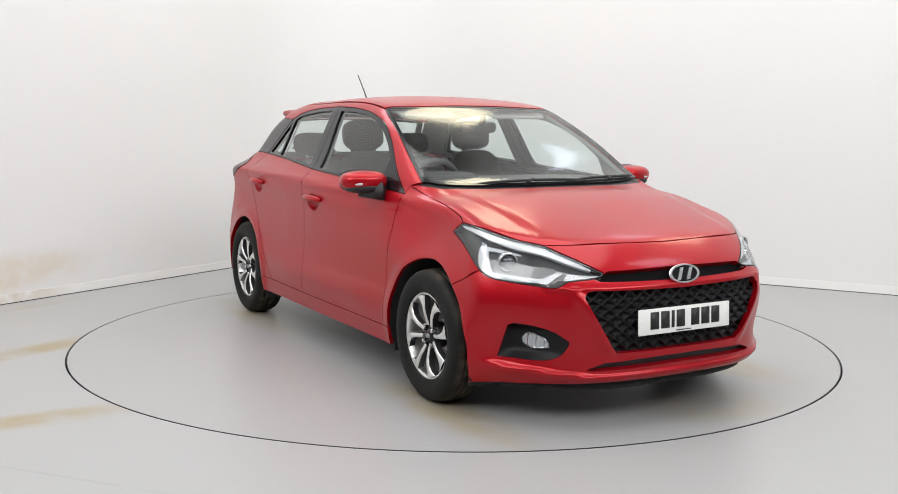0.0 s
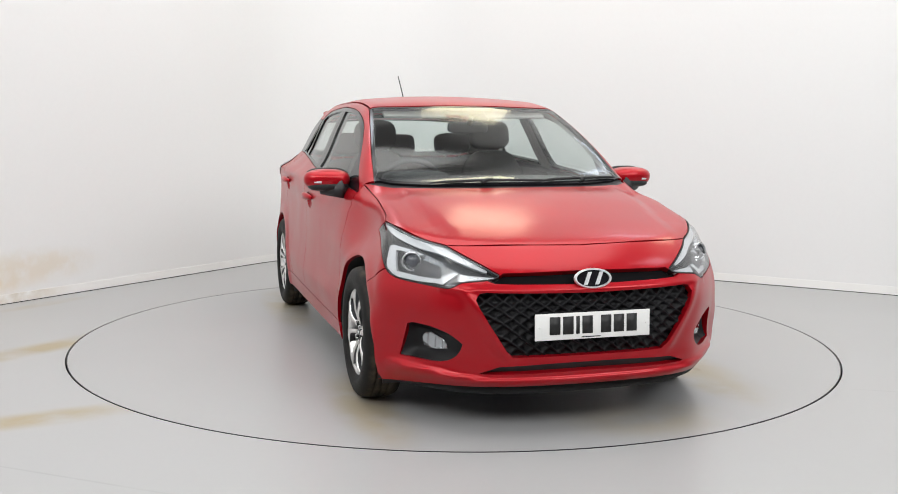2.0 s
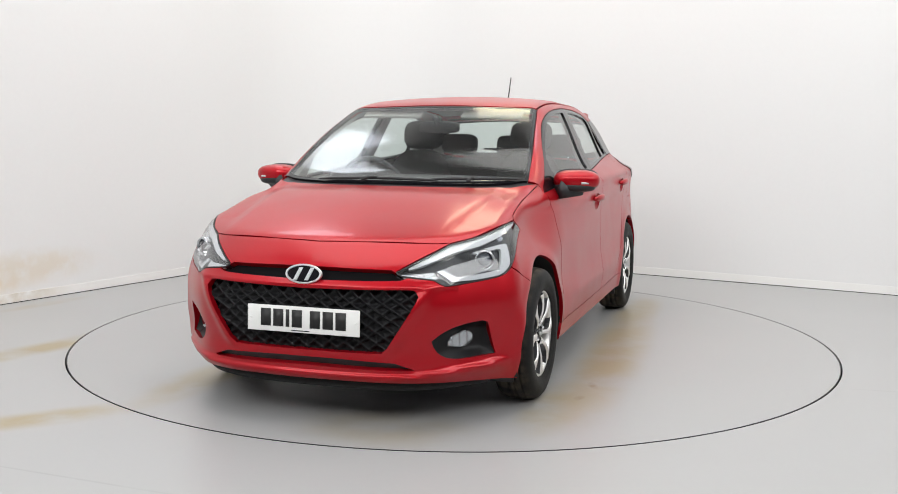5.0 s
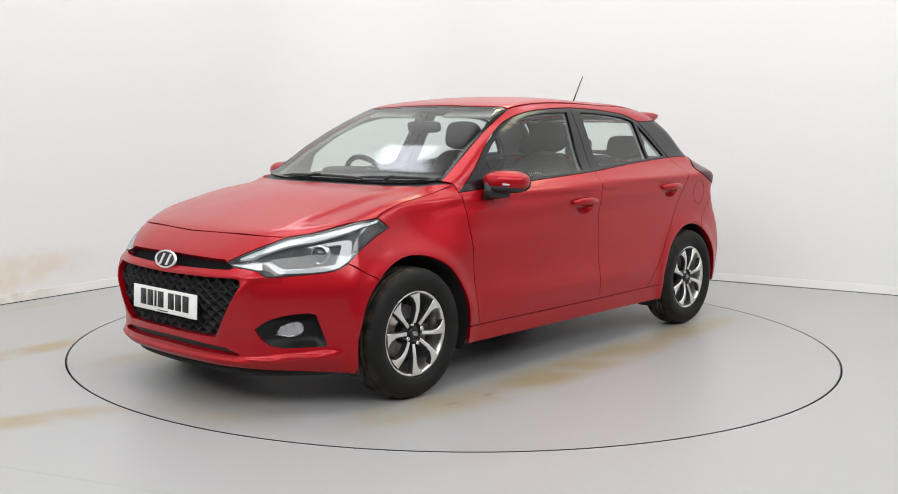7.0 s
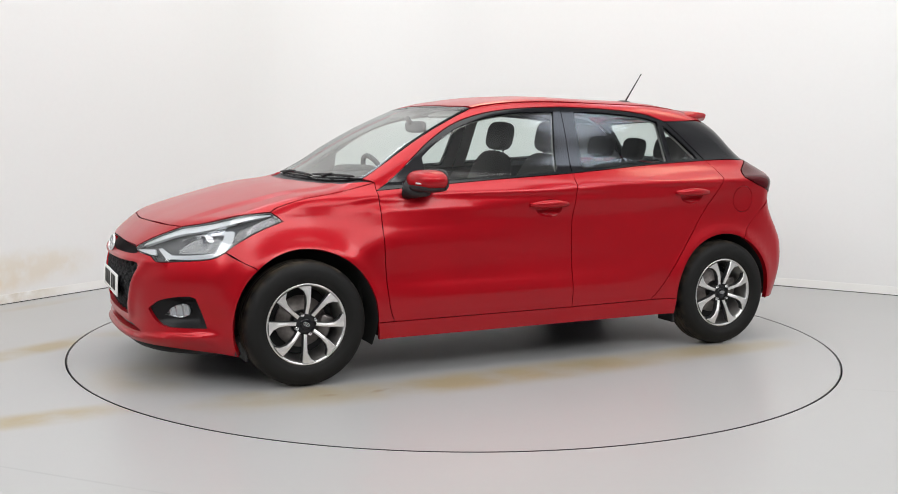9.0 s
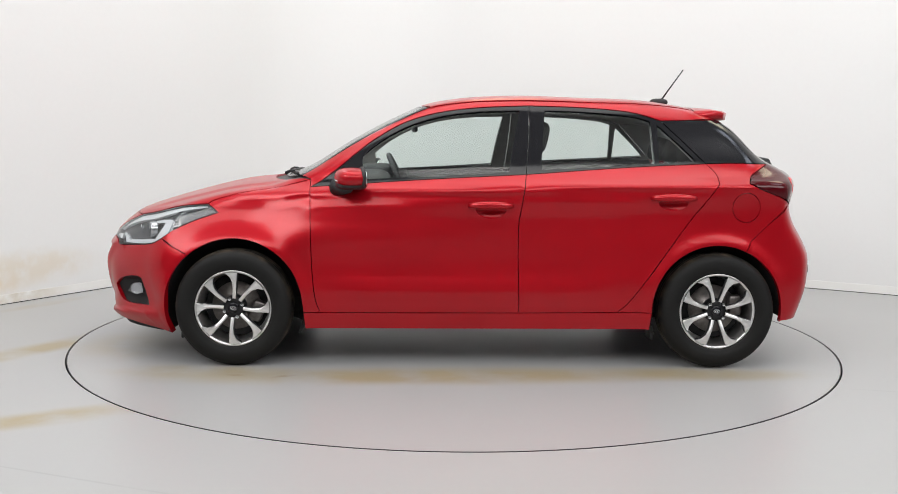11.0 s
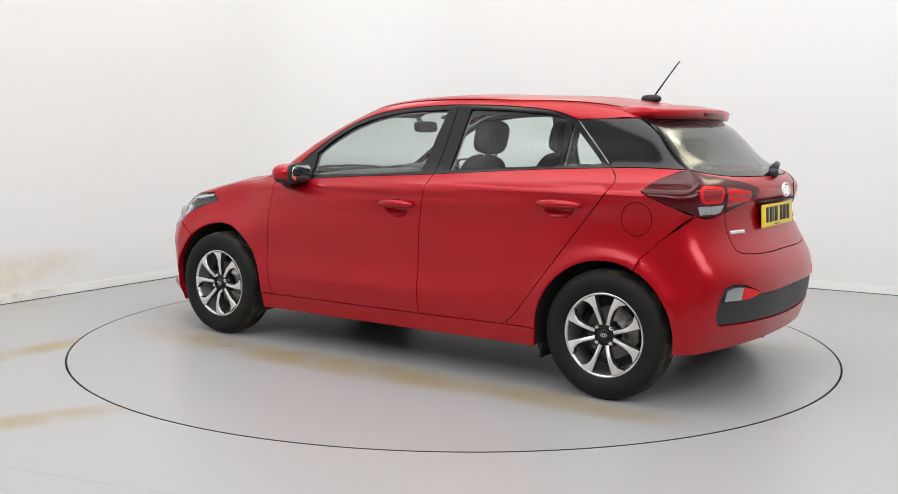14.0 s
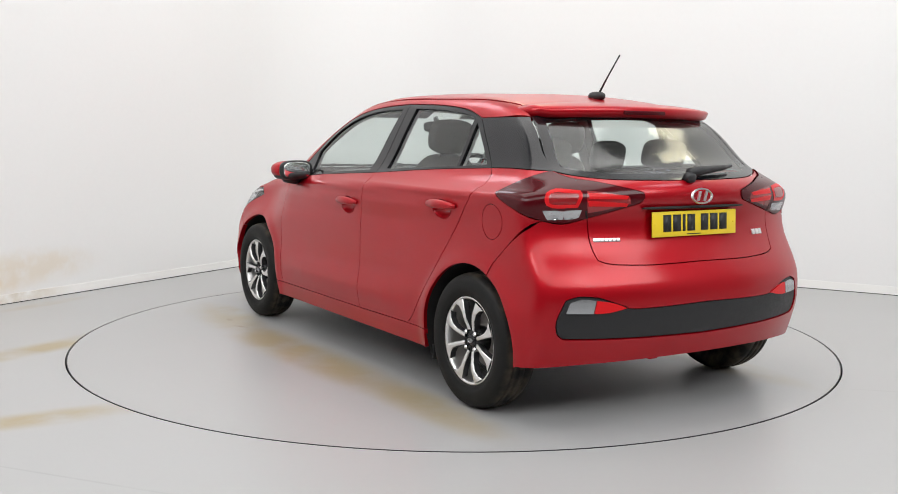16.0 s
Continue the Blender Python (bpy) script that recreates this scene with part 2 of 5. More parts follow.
def turntable():
    ring = [((R - 0.0045) * math.cos(2 * math.pi * k / 256), (R - 0.0045) * math.sin(2 * math.pi * k / 256)) for k in range(256)]
    ob = tagged(finish("turntable", slab([(x * 0.9985, y * 0.9985) for x, y in ring], -0.07, 0.0), DISC_PAINT, smooth=False), "round light grey painted turntable flush with the floor", "turntable")
    bm = bmesh.new()
    rows = [[bm.verts.new((x * k, y * k, z)) for k, z in ((0.9987, -0.06), (0.9987, 0.0006), (1.0, 0.0006), (1.0, -0.06))] for x, y in ring]
    for k in range(256):
        for j in range(3):
            bm.faces.new((rows[k][j], rows[k][j + 1], rows[k - 1][j + 1], rows[k - 1][j]))
    bmesh.ops.recalc_face_normals(bm, faces=bm.faces)
    finish("edge_band", bm, GUNMETAL, ob, "thin worn metal edge band", smooth=False)
    return ob


studio()
disc = turntable()
# ---- small shapes ----
def blob(size, power=0.5, m=None, nu=28, nv=16, bm=None):
    """A rounded block (superellipsoid) of that size, placed by m."""
    bm = bm or bmesh.new()
    m = m or Matrix()
    f = lambda v: math.copysign(abs(v) ** power, v)
    rows = []
    for j in range(nv + 1):
        b = math.pi * (j / nv - 0.5)
        cb, sb = f(math.cos(b)), f(math.sin(b))
        if j in (0, nv):
            rows.append([bm.verts.new(m @ Vector((0, 0, size[2] / 2 * sb)))])
            continue
        rows.append([bm.verts.new(m @ Vector((size[0] / 2 * cb * f(math.cos(2 * math.pi * i / nu)), size[1] / 2 * cb * f(math.sin(2 * math.pi * i / nu)), size[2] / 2 * sb))) for i in range(nu)])
    for j in range(nv):
        r, s = rows[j], rows[j + 1]
        for i in range(nu):
            k = (i + 1) % nu
            if len(r) == 1:
                bm.faces.new((r[0], s[k], s[i]))
            elif len(s) == 1:
                bm.faces.new((r[i], r[k], s[0]))
            else:
                bm.faces.new((r[i], r[k], s[k], s[i]))
    bmesh.ops.recalc_face_normals(bm, faces=bm.faces)
    return bm


def box(size, m=None, bevel=0.004, bm=None):
    bm = bm or bmesh.new()
    made = bmesh.ops.create_cube(bm, size=1, matrix=(m or Matrix()) @ Matrix.Diagonal((*size, 1)))["verts"]
    if bevel:
        edges = list({e for v in made for e in v.link_edges})
        bmesh.ops.bevel(bm, geom=edges, offset=bevel, segments=2, affect="EDGES", profile=0.5)
    return bm


def tube(path, radius, n=10, closed=False, bm=None):
    """A round bar along points; radius may be a list."""
    bm = bm or bmesh.new()
    pts = [Vector(q) for q in path]
    rings = []
    for i, q in enumerate(pts):
        a = pts[i - 1] if (i or closed) else q
        b = pts[(i + 1) % len(pts)] if (i < len(pts) - 1 or closed) else q
        turn = (b - a).to_track_quat("Z", "Y").to_matrix()
        r = radius[i] if isinstance(radius, (list, tuple)) else radius
        rings.append([bm.verts.new(q + turn @ Vector((r * math.cos(2 * math.pi * k / n), r * math.sin(2 * math.pi * k / n), 0))) for k in range(n)])
    for i in range(len(rings) if closed else len(rings) - 1):
        r, s = rings[i], rings[(i + 1) % len(rings)]
        for k in range(n):
            bm.faces.new((r[k], r[(k + 1) % n], s[(k + 1) % n], s[k]))
    if not closed:
        bm.faces.new(rings[0][::-1]), bm.faces.new(rings[-1])
    bmesh.ops.recalc_face_normals(bm, faces=bm.faces)
    return bm


def lathe(profile, n=72, bm=None):
    """A round body about the y axis, from (radius, y) points."""
    bm = bm or bmesh.new()
    rings = [[bm.verts.new((r * math.cos(2 * math.pi * k / n), y, r * math.sin(2 * math.pi * k / n))) for k in range(n)] for r, y in profile]
    for r, s in zip(rings, rings[1:]):
        for k in range(n):
            bm.faces.new((r[k], r[(k + 1) % n], s[(k + 1) % n], s[k]))
    bmesh.ops.recalc_face_normals(bm, faces=bm.faces)
    return bm


def sheet(points, m, depth):
    """A flat plate with an outline in its own xy plane, placed by m, of that depth behind it."""
    bm = bmesh.new()
    a = [bm.verts.new(m @ Vector((x, y, 0))) for x, y in points]
    b = [bm.verts.new(m @ Vector((x, y, -depth))) for x, y in points]
    bm.faces.new(a), bm.faces.new(b[::-1])
    for i in range(len(points)):
        j = (i + 1) % len(points)
        bm.faces.new((a[j], a[i], b[i], b[j]))
    bmesh.ops.recalc_face_normals(bm, faces=bm.faces)
    return bm


def ysign(flip):
    return -1 if flip else 1


def door_handle(door, x0, x1, z, flip):
    """A bowed grip bar over its cup."""
    pts, rad = [], []
    for k in range(13):
        t = k / 12
        x = x0 + (x1 - x0) * t
        y = float(side((x, z))[0][1]) + 0.004 + 0.022 * math.sin(math.pi * t) ** 0.6
        pts.append((x, y * ysign(flip), z + 0.004 * math.sin(math.pi * t)))
        rad.append(0.006 + 0.011 * math.sin(math.pi * min(max(t, 0.02), 0.98)) ** 0.6)
    bm = tube(pts, rad, 12)
    for v in bm.verts:
        v.co.z = z + (v.co.z - z) * 1.25
    part("handle", bm, RED, door)
# ---- the car's outer form: x ahead, y to its left, z up, from the ground under the middle of the wheelbase ----
def smooth_curve(xs, ys, lo, hi, sigma):
    """A smooth curve through control points, as a function."""
    xs, ys = np.array(xs, float), np.array(ys, float)
    g = np.linspace(lo, hi, 1600)
    step = g[1] - g[0]
    n = max(1, int(3 * sigma / step))
    k = np.exp(-0.5 * (np.arange(-n, n + 1) * step / sigma) ** 2)
    wide = np.concatenate([lo - step * np.arange(n, 0, -1), g, hi + step * np.arange(1, n + 1)])
    h = np.diff(xs)
    d = np.diff(ys) / h
    m = np.concatenate([[d[0]], (d[:-1] * h[1:] + d[1:] * h[:-1]) / (h[1:] + h[:-1]), [d[-1]]])
    i = np.clip(np.searchsorted(xs, wide) - 1, 0, len(h) - 1)
    t = (wide - xs[i]) / h[i]
    tc = np.clip(t, 0, 1)
    v = ((2 * tc**3 - 3 * tc**2 + 1) * ys[i] + (tc**3 - 2 * tc**2 + tc) * h[i] * m[i]
         + (-2 * tc**3 + 3 * tc**2) * ys[i + 1] + (tc**3 - tc**2) * h[i] * m[i + 1])
    v = v + np.where(t < 0, t * h[0] * d[0], 0) + np.where(t > 1, (t - 1) * h[-1] * d[-1], 0)
    table = np.convolve(v, k / k.sum(), "valid")
    return lambda x: np.interp(x, g, table)


# roofline on the middle plane: bonnet, windscreen, roof, rear window
TOP = smooth_curve([-2.1, -1.83, -1.64, -1.47, -1.30, -1.07, -0.6, -0.2, 0.1, 0.27, 0.45, 0.7, 1.0, 1.10, 1.33, 1.6, 1.78, 1.9, 2.0, 2.15],
                   [0.7446, 1.024, 1.14, 1.297, 1.38, 1.426, 1.45, 1.456, 1.434, 1.402, 1.325, 1.191, 1.014, 0.9832, 0.9538, 0.888, 0.8348, 0.792, 0.7415, 0.641], -2.3, 2.3, 0.018)
SWEEP = smooth_curve([-2, -1.7, -1.3, -0.6, 0.0, 0.5, 1.0, 1.5, 2.0], [-0.2309, -0.2558, -0.217, -0.02159, 0.02897, 0.1151, 0.1778, 0.1292, 0.08647], -2.3, 2.3, 0.05)
CROWN = smooth_curve([-2, -1.3, 0.2, 0.9, 1.1, 1.6, 2.1], [0.02444, 0.07821, 0.07674, -0.0004676, 0.03276, 0.05351, 0.05637], -2.3, 2.3, 0.05)
# half width seen from above, and its share at each height
PLAN = smooth_curve([-2.1, -1.85, -1.6, -1.3, -0.6, 0.2, 0.9, 1.3, 1.6, 1.85, 2.1], [0.7014, 0.8025, 0.8521, 0.8663, 0.8664, 0.8635, 0.8587, 0.8592, 0.8493, 0.8216, 0.7611], -2.3, 2.3, 0.08)
SHARE = smooth_curve([0.1, 0.2, 0.3, 0.42, 0.465, 0.52, 0.62, 0.75, 0.86, 0.91, 0.950, 0.966, 1.03, 1.12, 1.25, 1.37, 1.5],
                     [0.945, 0.9684, 0.986, 0.9937, 0.9909, 0.9829, 0.9786, 0.9807, 0.9879, 0.9937, 0.9962, 0.9735, 0.9254, 0.8665, 0.7934, 0.7198, 0.6408], 0, 1.6, 0.007)
TAPER = smooth_curve([-2, -1.7, -1.2, -0.6, 0.3, 1.0, 2], [0.9104, 0.9126, 0.936, 0.9608, 0.978, 1.016, 0.9974], -2.3, 2.3, 0.1)
NOSE = smooth_curve([0.1, 0.2, 0.26, 0.32, 0.42, 0.55, 0.63, 0.70, 0.76, 0.9, 1.1], [1.959, 2.03, 2.068, 2.067, 2.086, 2.093, 2.064, 2.024, 1.971, 1.92, 1.894], 0, 1.6, 0.015)
TAIL = smooth_curve([0.1, 0.2, 0.3, 0.42, 0.53, 0.60, 0.68, 0.76, 0.9, 1.0, 1.1, 1.4], [-1.794, -1.843, -1.88, -1.917, -1.925, -1.918, -1.879, -1.832, -1.805, -1.846, -1.853, -1.866], 0, 1.6, 0.018)


WAIST = smooth_curve([-2, -1.7, -1.3, -0.6, 0.0, 0.4, 0.8, 1.1, 1.4, 1.65, 2.0], [0.9993, 0.9818, 0.9703, 0.982, 0.9789, 0.9532, 0.9033, 0.8659, 0.8655, 0.9037, 0.9311], -2.3, 2.3, 0.1)
BOW = smooth_curve([0, 0.2, 0.4, 0.55, 0.67, 0.8, 0.9], [0.0005538, 0.008017, 0.04108, 0.1091, 0.2315, 0.389, 0.455], 0, 1.2, 0.03)


def smax(a, b, k):
    h = np.maximum(k - np.abs(a - b), 0) / k
    return np.maximum(a, b) + h * h * k * 0.25


def form(p):
    """Negative inside the car's outer skin, positive outside, about in metres."""
    x, y, z = p[..., 0], np.abs(p[..., 1]), p[..., 2]
    xe = np.clip(x + SWEEP(x) * y * y, -2.25, 2.25)
    slope = (TOP(xe + 0.01) - TOP(xe - 0.01)) / 0.02
    ridge = np.clip((y - 0.56 + 0.10 * np.clip(x - 1.0, 0, 1)) / 0.07, 0, 1)
    fold = 0.011 * ridge * ridge * (3 - 2 * ridge) * np.clip((x - 0.95) / 0.15, 0, 1) * np.clip((1.90 - x) / 0.25, 0, 1)
    top = (z - TOP(xe) + CROWN(x) * y * y + fold) / np.sqrt(1 + slope**2)
    up = np.clip((z - 0.95) / 0.12, 0, 1)
    mid = np.clip((z - 0.25) / 0.15, 0, 1) * np.clip((1.10 - z) / 0.12, 0, 1)
    half = PLAN(x) * SHARE(z + 0.028 * np.clip(x, -1.6, 1.2) * mid) * (1 + (TAPER(x) - 1) * up * up * (3 - 2 * up))
    back = np.clip((1.25 - x) / 0.5, 0, 1)
    back = back * back * (3 - 2 * back) * np.clip((x + 0.6) / 0.5, 0, 1)
    low = np.clip((z - 0.55 - 0.11 * back) / 0.34, 0, 1)
    half = half * (1 + (WAIST(x) - 1) * low * low * (3 - 2 * low))
    # lower crease of the doors
    half = half + 0.008 * np.clip((z - 0.31) / 0.08, 0, 1) * np.clip((0.48 - z) / 0.08, 0, 1) * np.clip((x + 0.80) / 0.3, 0, 1) * np.clip((0.82 - x) / 0.3, 0, 1)
    # shoulder crease through the door handles, fading out on the wings
    zc = z + 0.028 * np.clip(x, -1.6, 1.2)
    half = half + 0.0075 * np.clip((0.912 - zc) / 0.04, 0, 1) * np.clip((zc - 0.79) / 0.075, 0, 1) * np.clip((x + 1.45) / 0.35, 0, 1) * np.clip((1.25 - x) / 0.35, 0, 1)
    for wx, r, flare in ((1.275, 0.37, 0.010), (-1.28, 0.355, 0.012)):
        d = np.hypot(x - wx, z - 0.31)
        half = half + flare * np.exp(-(((d - r) / 0.045) ** 2)) * (z < 0.9)
    side = (y - half) * 0.93
    yy = np.clip(y, 0, 1.1)
    # proud edge beside the grille, hollow round the fog lamp, sharp lip that climbs to the corner
    off = ((y - 0.362) * 0.865 - (z - 0.36) * 0.503)
    shape = 0.013 * np.exp(-(((off - 0.022) / 0.026) ** 2)) * np.clip((z - 0.30) / 0.05, 0, 1) * np.clip((0.64 - z) / 0.05, 0, 1)
    shape = shape - 0.016 * np.exp(-(((y - 0.66) / 0.085) ** 2) - ((z - 0.385) / 0.065) ** 2)
    shape = shape + 0.008 * np.exp(-(((z - 0.612) / 0.014) ** 2)) * (y < 0.62)
    lipz = 0.226 + 0.11 * np.clip(y - 0.40, 0, 0.36)
    shape = shape + 0.030 * np.where(z > lipz, np.exp(-(((z - lipz) / 0.014) ** 2)), np.exp(-(((z - lipz) / 0.05) ** 2))) * np.clip((0.80 - y) / 0.05, 0, 1)
    front = (x - NOSE(z) + BOW(yy) - shape) / np.sqrt(1 + ((BOW(yy + 0.02) - BOW(yy - 0.02)) / 0.04) ** 2)
    rear = (TAIL(z) + 0.13 * (y / 0.75) ** 2.6 - x) / np.sqrt(1 + (0.45 * (y / 0.75) ** 1.6) ** 2)
    return smax(smax(side, smax(front, rear, 0.02), 0.045), top, 0.07)


def strike(origin, way, near=0.0, far=1.6):
    """Where rays from inside the car leave its skin."""
    lo, hi = np.full(len(origin), near), np.full(len(origin), far)
    for _ in range(36):
        mid = (lo + hi) / 2
        out = form(origin + way * mid[:, None]) > 0
        hi, lo = np.where(out, mid, hi), np.where(out, lo, mid)
    return origin + way * lo[:, None]


def normals(p, e=0.002):
    g = np.stack([form(p + v) - form(p - v) for v in np.eye(3) * e], -1)
    return g / np.maximum(np.linalg.norm(g, axis=1, keepdims=True), 1e-9)
# ---- panels cut from the car's form ----
class Fan:
    """A view of the nose or tail from an upright axis inside it: angle and height."""
    def __init__(self, x0, sign):
        self.x0, self.sign = x0, sign

    def rays(self, q):
        a = q[:, 0] / 0.8
        return (np.stack([np.full(len(q), self.x0), np.zeros(len(q)), q[:, 1]], -1),
                np.stack([self.sign * np.cos(a), np.sin(a), np.zeros(len(q))], -1))

    def flat(self, p):
        return np.stack([0.8 * np.arctan2(p[:, 1], self.sign * (p[:, 0] - self.x0)), p[:, 2]], -1)


class View:
    """A view of the form along a straight line."""
    def __init__(self, o, u, v):
        self.o, self.u, self.v = (np.array(k, float) for k in (o, u, v))
        self.u, self.v = self.u / np.linalg.norm(self.u), self.v / np.linalg.norm(self.v)
        self.w = np.cross(self.u, self.v)

    def rays(self, q):
        return self.o + q[:, :1] * self.u + q[:, 1:] * self.v, np.broadcast_to(self.w, (len(q), 3))

    def flat(self, p):
        d = p - self.o
        return np.stack([d @ self.u, d @ self.v], -1)


SIDE = View((0, 0, 0), (-1, 0, 0), (0, 0, 1))           # looks along +y
ABOVE = View((0, 0, 0.5), (1, 0, 0), (0, 1, 0))         # looks along +z
SHOULDER = View((0, 0, 0.55), (-1, 0, 0), (0, -1, 1))   # half from above, half from the side
RAIL = View((0, 0.1, 0.85), (-1, 0, 0), (0, -1, 1))
HATCH = View((-1.0, 0, 0.8), (0, -1, 0), (1, 0, 1))     # square to the rear window
NOSEV, TAILV = Fan(1.2, 1), Fan(-1.2, -1)


def side(*pts):
    """Points of the flank, from x and height."""
    q = np.array(pts, float)
    return strike(np.stack([q[:, 0], np.zeros(len(q)), q[:, 1]], -1), np.broadcast_to((0.0, 1.0, 0.0), (len(q), 3)))


def above(*pts):
    """Points of the top, from x and y."""
    q = np.array(pts, float)
    return strike(np.stack([q[:, 0], q[:, 1], np.full(len(q), 0.5)], -1), np.broadcast_to((0.0, 0.0, 1.0), (len(q), 3)))


def at(*pts):
    return np.array(pts, float)


def bend(p, step=0.03):
    """A smooth line through control points."""
    p = np.asarray(p, float)
    if len(p) < 3:
        n = max(2, int(np.linalg.norm(p[1] - p[0]) / step) + 1)
        return p[0] + (p[1] - p[0]) * np.linspace(0, 1, n)[:, None]
    e = np.vstack([2 * p[0] - p[1], p, 2 * p[-1] - p[-2]])
    out = []
    for i in range(1, len(e) - 2):
        n = max(2, int(np.linalg.norm(e[i + 1] - e[i]) / step) + 1)
        for t in np.linspace(0, 1, n, endpoint=False):
            out.append(0.5 * (2 * e[i] + (e[i + 1] - e[i - 1]) * t + (2 * e[i - 1] - 5 * e[i] + 4 * e[i + 1] - e[i + 2]) * t**2
                              + (3 * e[i] - e[i - 1] - 3 * e[i + 1] + e[i + 2]) * t**3))
    return np.vstack([out, p[-1:]])


def arch(wx, r, a0, a1, n=24):
    a = np.radians(np.linspace(a0, a1, n))
    return side(*zip(wx + r * np.cos(a), 0.31 + r * np.sin(a)))


def loop(view, *lines):
    """One closed outline in a view, from lines in space that follow one another."""
    q = np.vstack([bend(view.flat(np.asarray(k, float)))[:-1] if np.linalg.norm(np.asarray(lines[(i + 1) % len(lines)])[0] - np.asarray(k)[-1]) < 1e-6
                   else bend(view.flat(np.asarray(k, float))) for i, k in enumerate(lines)])
    keep = [i for i in range(len(q)) if np.linalg.norm(q[i] - q[i - 1]) > 0.002]
    return q[keep]


def mirrored(*lines):
    """Lines of the left half from the middle outwards and back to the middle, closed by their mirror image."""
    other = [np.asarray(k, float)[::-1] * (1, -1, 1) for k in lines[::-1]]
    return [*lines, *other]


def inside(q, poly):
    x, y = q[:, 0], q[:, 1]
    hit = np.zeros(len(q), bool)
    a, b = poly, np.roll(poly, -1, 0)
    for (x0, y0), (x1, y1) in zip(a, b):
        if y0 != y1:
            hit ^= ((y0 > y) != (y1 > y)) & (x < (x1 - x0) * (y - y0) / (y1 - y0) + x0)
    return hit


def shrink(poly, gap):
    """The outline moved inwards by a gap."""
    area = np.sum(poly[:, 0] * np.roll(poly[:, 1], -1) - np.roll(poly[:, 0], -1) * poly[:, 1])
    d = np.roll(poly, -1, 0) - np.roll(poly, 1, 0)
    n = np.stack([-d[:, 1], d[:, 0]], -1) / np.maximum(np.linalg.norm(d, axis=1, keepdims=True), 1e-9)
    return poly + n * gap * np.sign(area)


def panel(name, view, outline, mat, parent, holes=(), lift=0.0, depth=0.018, gap=0.0022, grid=0.028, flip=False, label="", relief=None):
    """A sheet of the form inside an outline, with holes, a rim turned inwards, and an even gap round it. flip: the right-hand twin."""
    from mathutils.geometry import delaunay_2d_cdt
    loops = [shrink(outline, gap)] + [shrink(h, -gap) for h in holes]
    lo, hi = loops[0].min(0), loops[0].max(0)
    gx, gy = np.meshgrid(np.arange(lo[0] + grid / 2, hi[0], grid), np.arange(lo[1] + grid / 2, hi[1], grid))
    pts = np.stack([gx.ravel(), gy.ravel()], -1)
    edge = np.vstack(loops)
    ok = inside(pts, loops[0])
    for h in loops[1:]:
        ok &= ~inside(pts, h)
    pts = pts[ok]
    near = np.array([np.min((edge[:, 0] - a) ** 2 + (edge[:, 1] - b) ** 2) for a, b in pts]) if len(pts) else np.zeros(0)
    pts = pts[near > (0.45 * grid) ** 2]
    edges, n = [], 0
    for q in loops:
        edges += [(n + i, n + (i + 1) % len(q)) for i in range(len(q))]
        n += len(q)
    flat = np.vstack([edge, pts])
    out = delaunay_2d_cdt([Vector(v) for v in flat], edges, [], 0, 1e-6)
    flat = np.array([tuple(v) for v in out[0]])
    tris = np.array([f for f in out[2] if len(f) == 3])
    mid = flat[tris].mean(1)
    ok = inside(mid, loops[0])
    for h in loops[1:]:
        ok &= ~inside(mid, h)
    tris = tris[ok]
    p = strike(*view.rays(flat))
    nrm = normals(p)
    p = p + nrm * (lift + (relief(p) if relief else 0))[..., None] if relief else p + nrm * lift
    # face the sheet outwards
    a, b, c = p[tris[:, 0]], p[tris[:, 1]], p[tris[:, 2]]
    wrong = np.einsum("ij,ij->i", np.cross(b - a, c - a), nrm[tris[:, 0]]) < 0
    tris[wrong] = tris[wrong][:, ::-1]
    count = {}
    for t in tris:
        for i in range(3):
            k = (int(t[i]), int(t[(i + 1) % 3]))
            count[k] = count.get(k, 0) + 1
    rim = [k for k in count if (k[1], k[0]) not in count]
    ids = sorted({i for k in rim for i in k})
    where = {v: len(p) + i for i, v in enumerate(ids)}
    m = len(ids)
    verts = np.vstack([p, p[ids], p[ids] - nrm[ids] * depth])
    faces = [tuple(int(i) for i in t) for t in tris] + [(where[a], where[a] + m, where[b] + m, where[b]) for a, b in rim]
    if flip:
        verts = verts * (1, -1, 1)
        nrm = nrm * (1, -1, 1)
        faces = [f[::-1] for f in faces]
    me = bpy.data.meshes.new(name)
    me.from_pydata([tuple(v) for v in verts], [], faces)
    for q in me.polygons:
        q.use_smooth = True
    if relief is None:
        me.normals_split_custom_set_from_vertices([tuple(v) for v in nrm] + [(0, 0, 0)] * (2 * m))
    me.materials.append(mat)
    ob = new(name, me)
    ob.parent = parent
    if label:
        ob["label"] = label
    return ob
# ---- the car ----
TRIM = speckle(material("pillar_trim", (0.30, 0.29, 0.275), 0.8), 300, 0.08)
car = tagged(new("car"), "glossy red five-door hatchback on the turntable", "car")

# seams shared by neighbouring panels (left half)
BONNET_FRONT = above((1.922, 0), (1.906, 0.22), (1.862, 0.463), (1.812, 0.562))
LAMP_TOP = above((1.812, 0.562), (1.705, 0.647), (1.547, 0.718), (1.42, 0.735))
BONNET_SIDE = above((1.42, 0.735), (1.385, 0.722), (1.266, 0.716), (1.115, 0.706), (0.992, 0.710), (0.88, 0.718))
BONNET_BACK = above((0.88, 0.718), (0.985, 0.665), (1.05, 0.56), (1.105, 0.38), (1.140, 0.16), (1.148, 0))
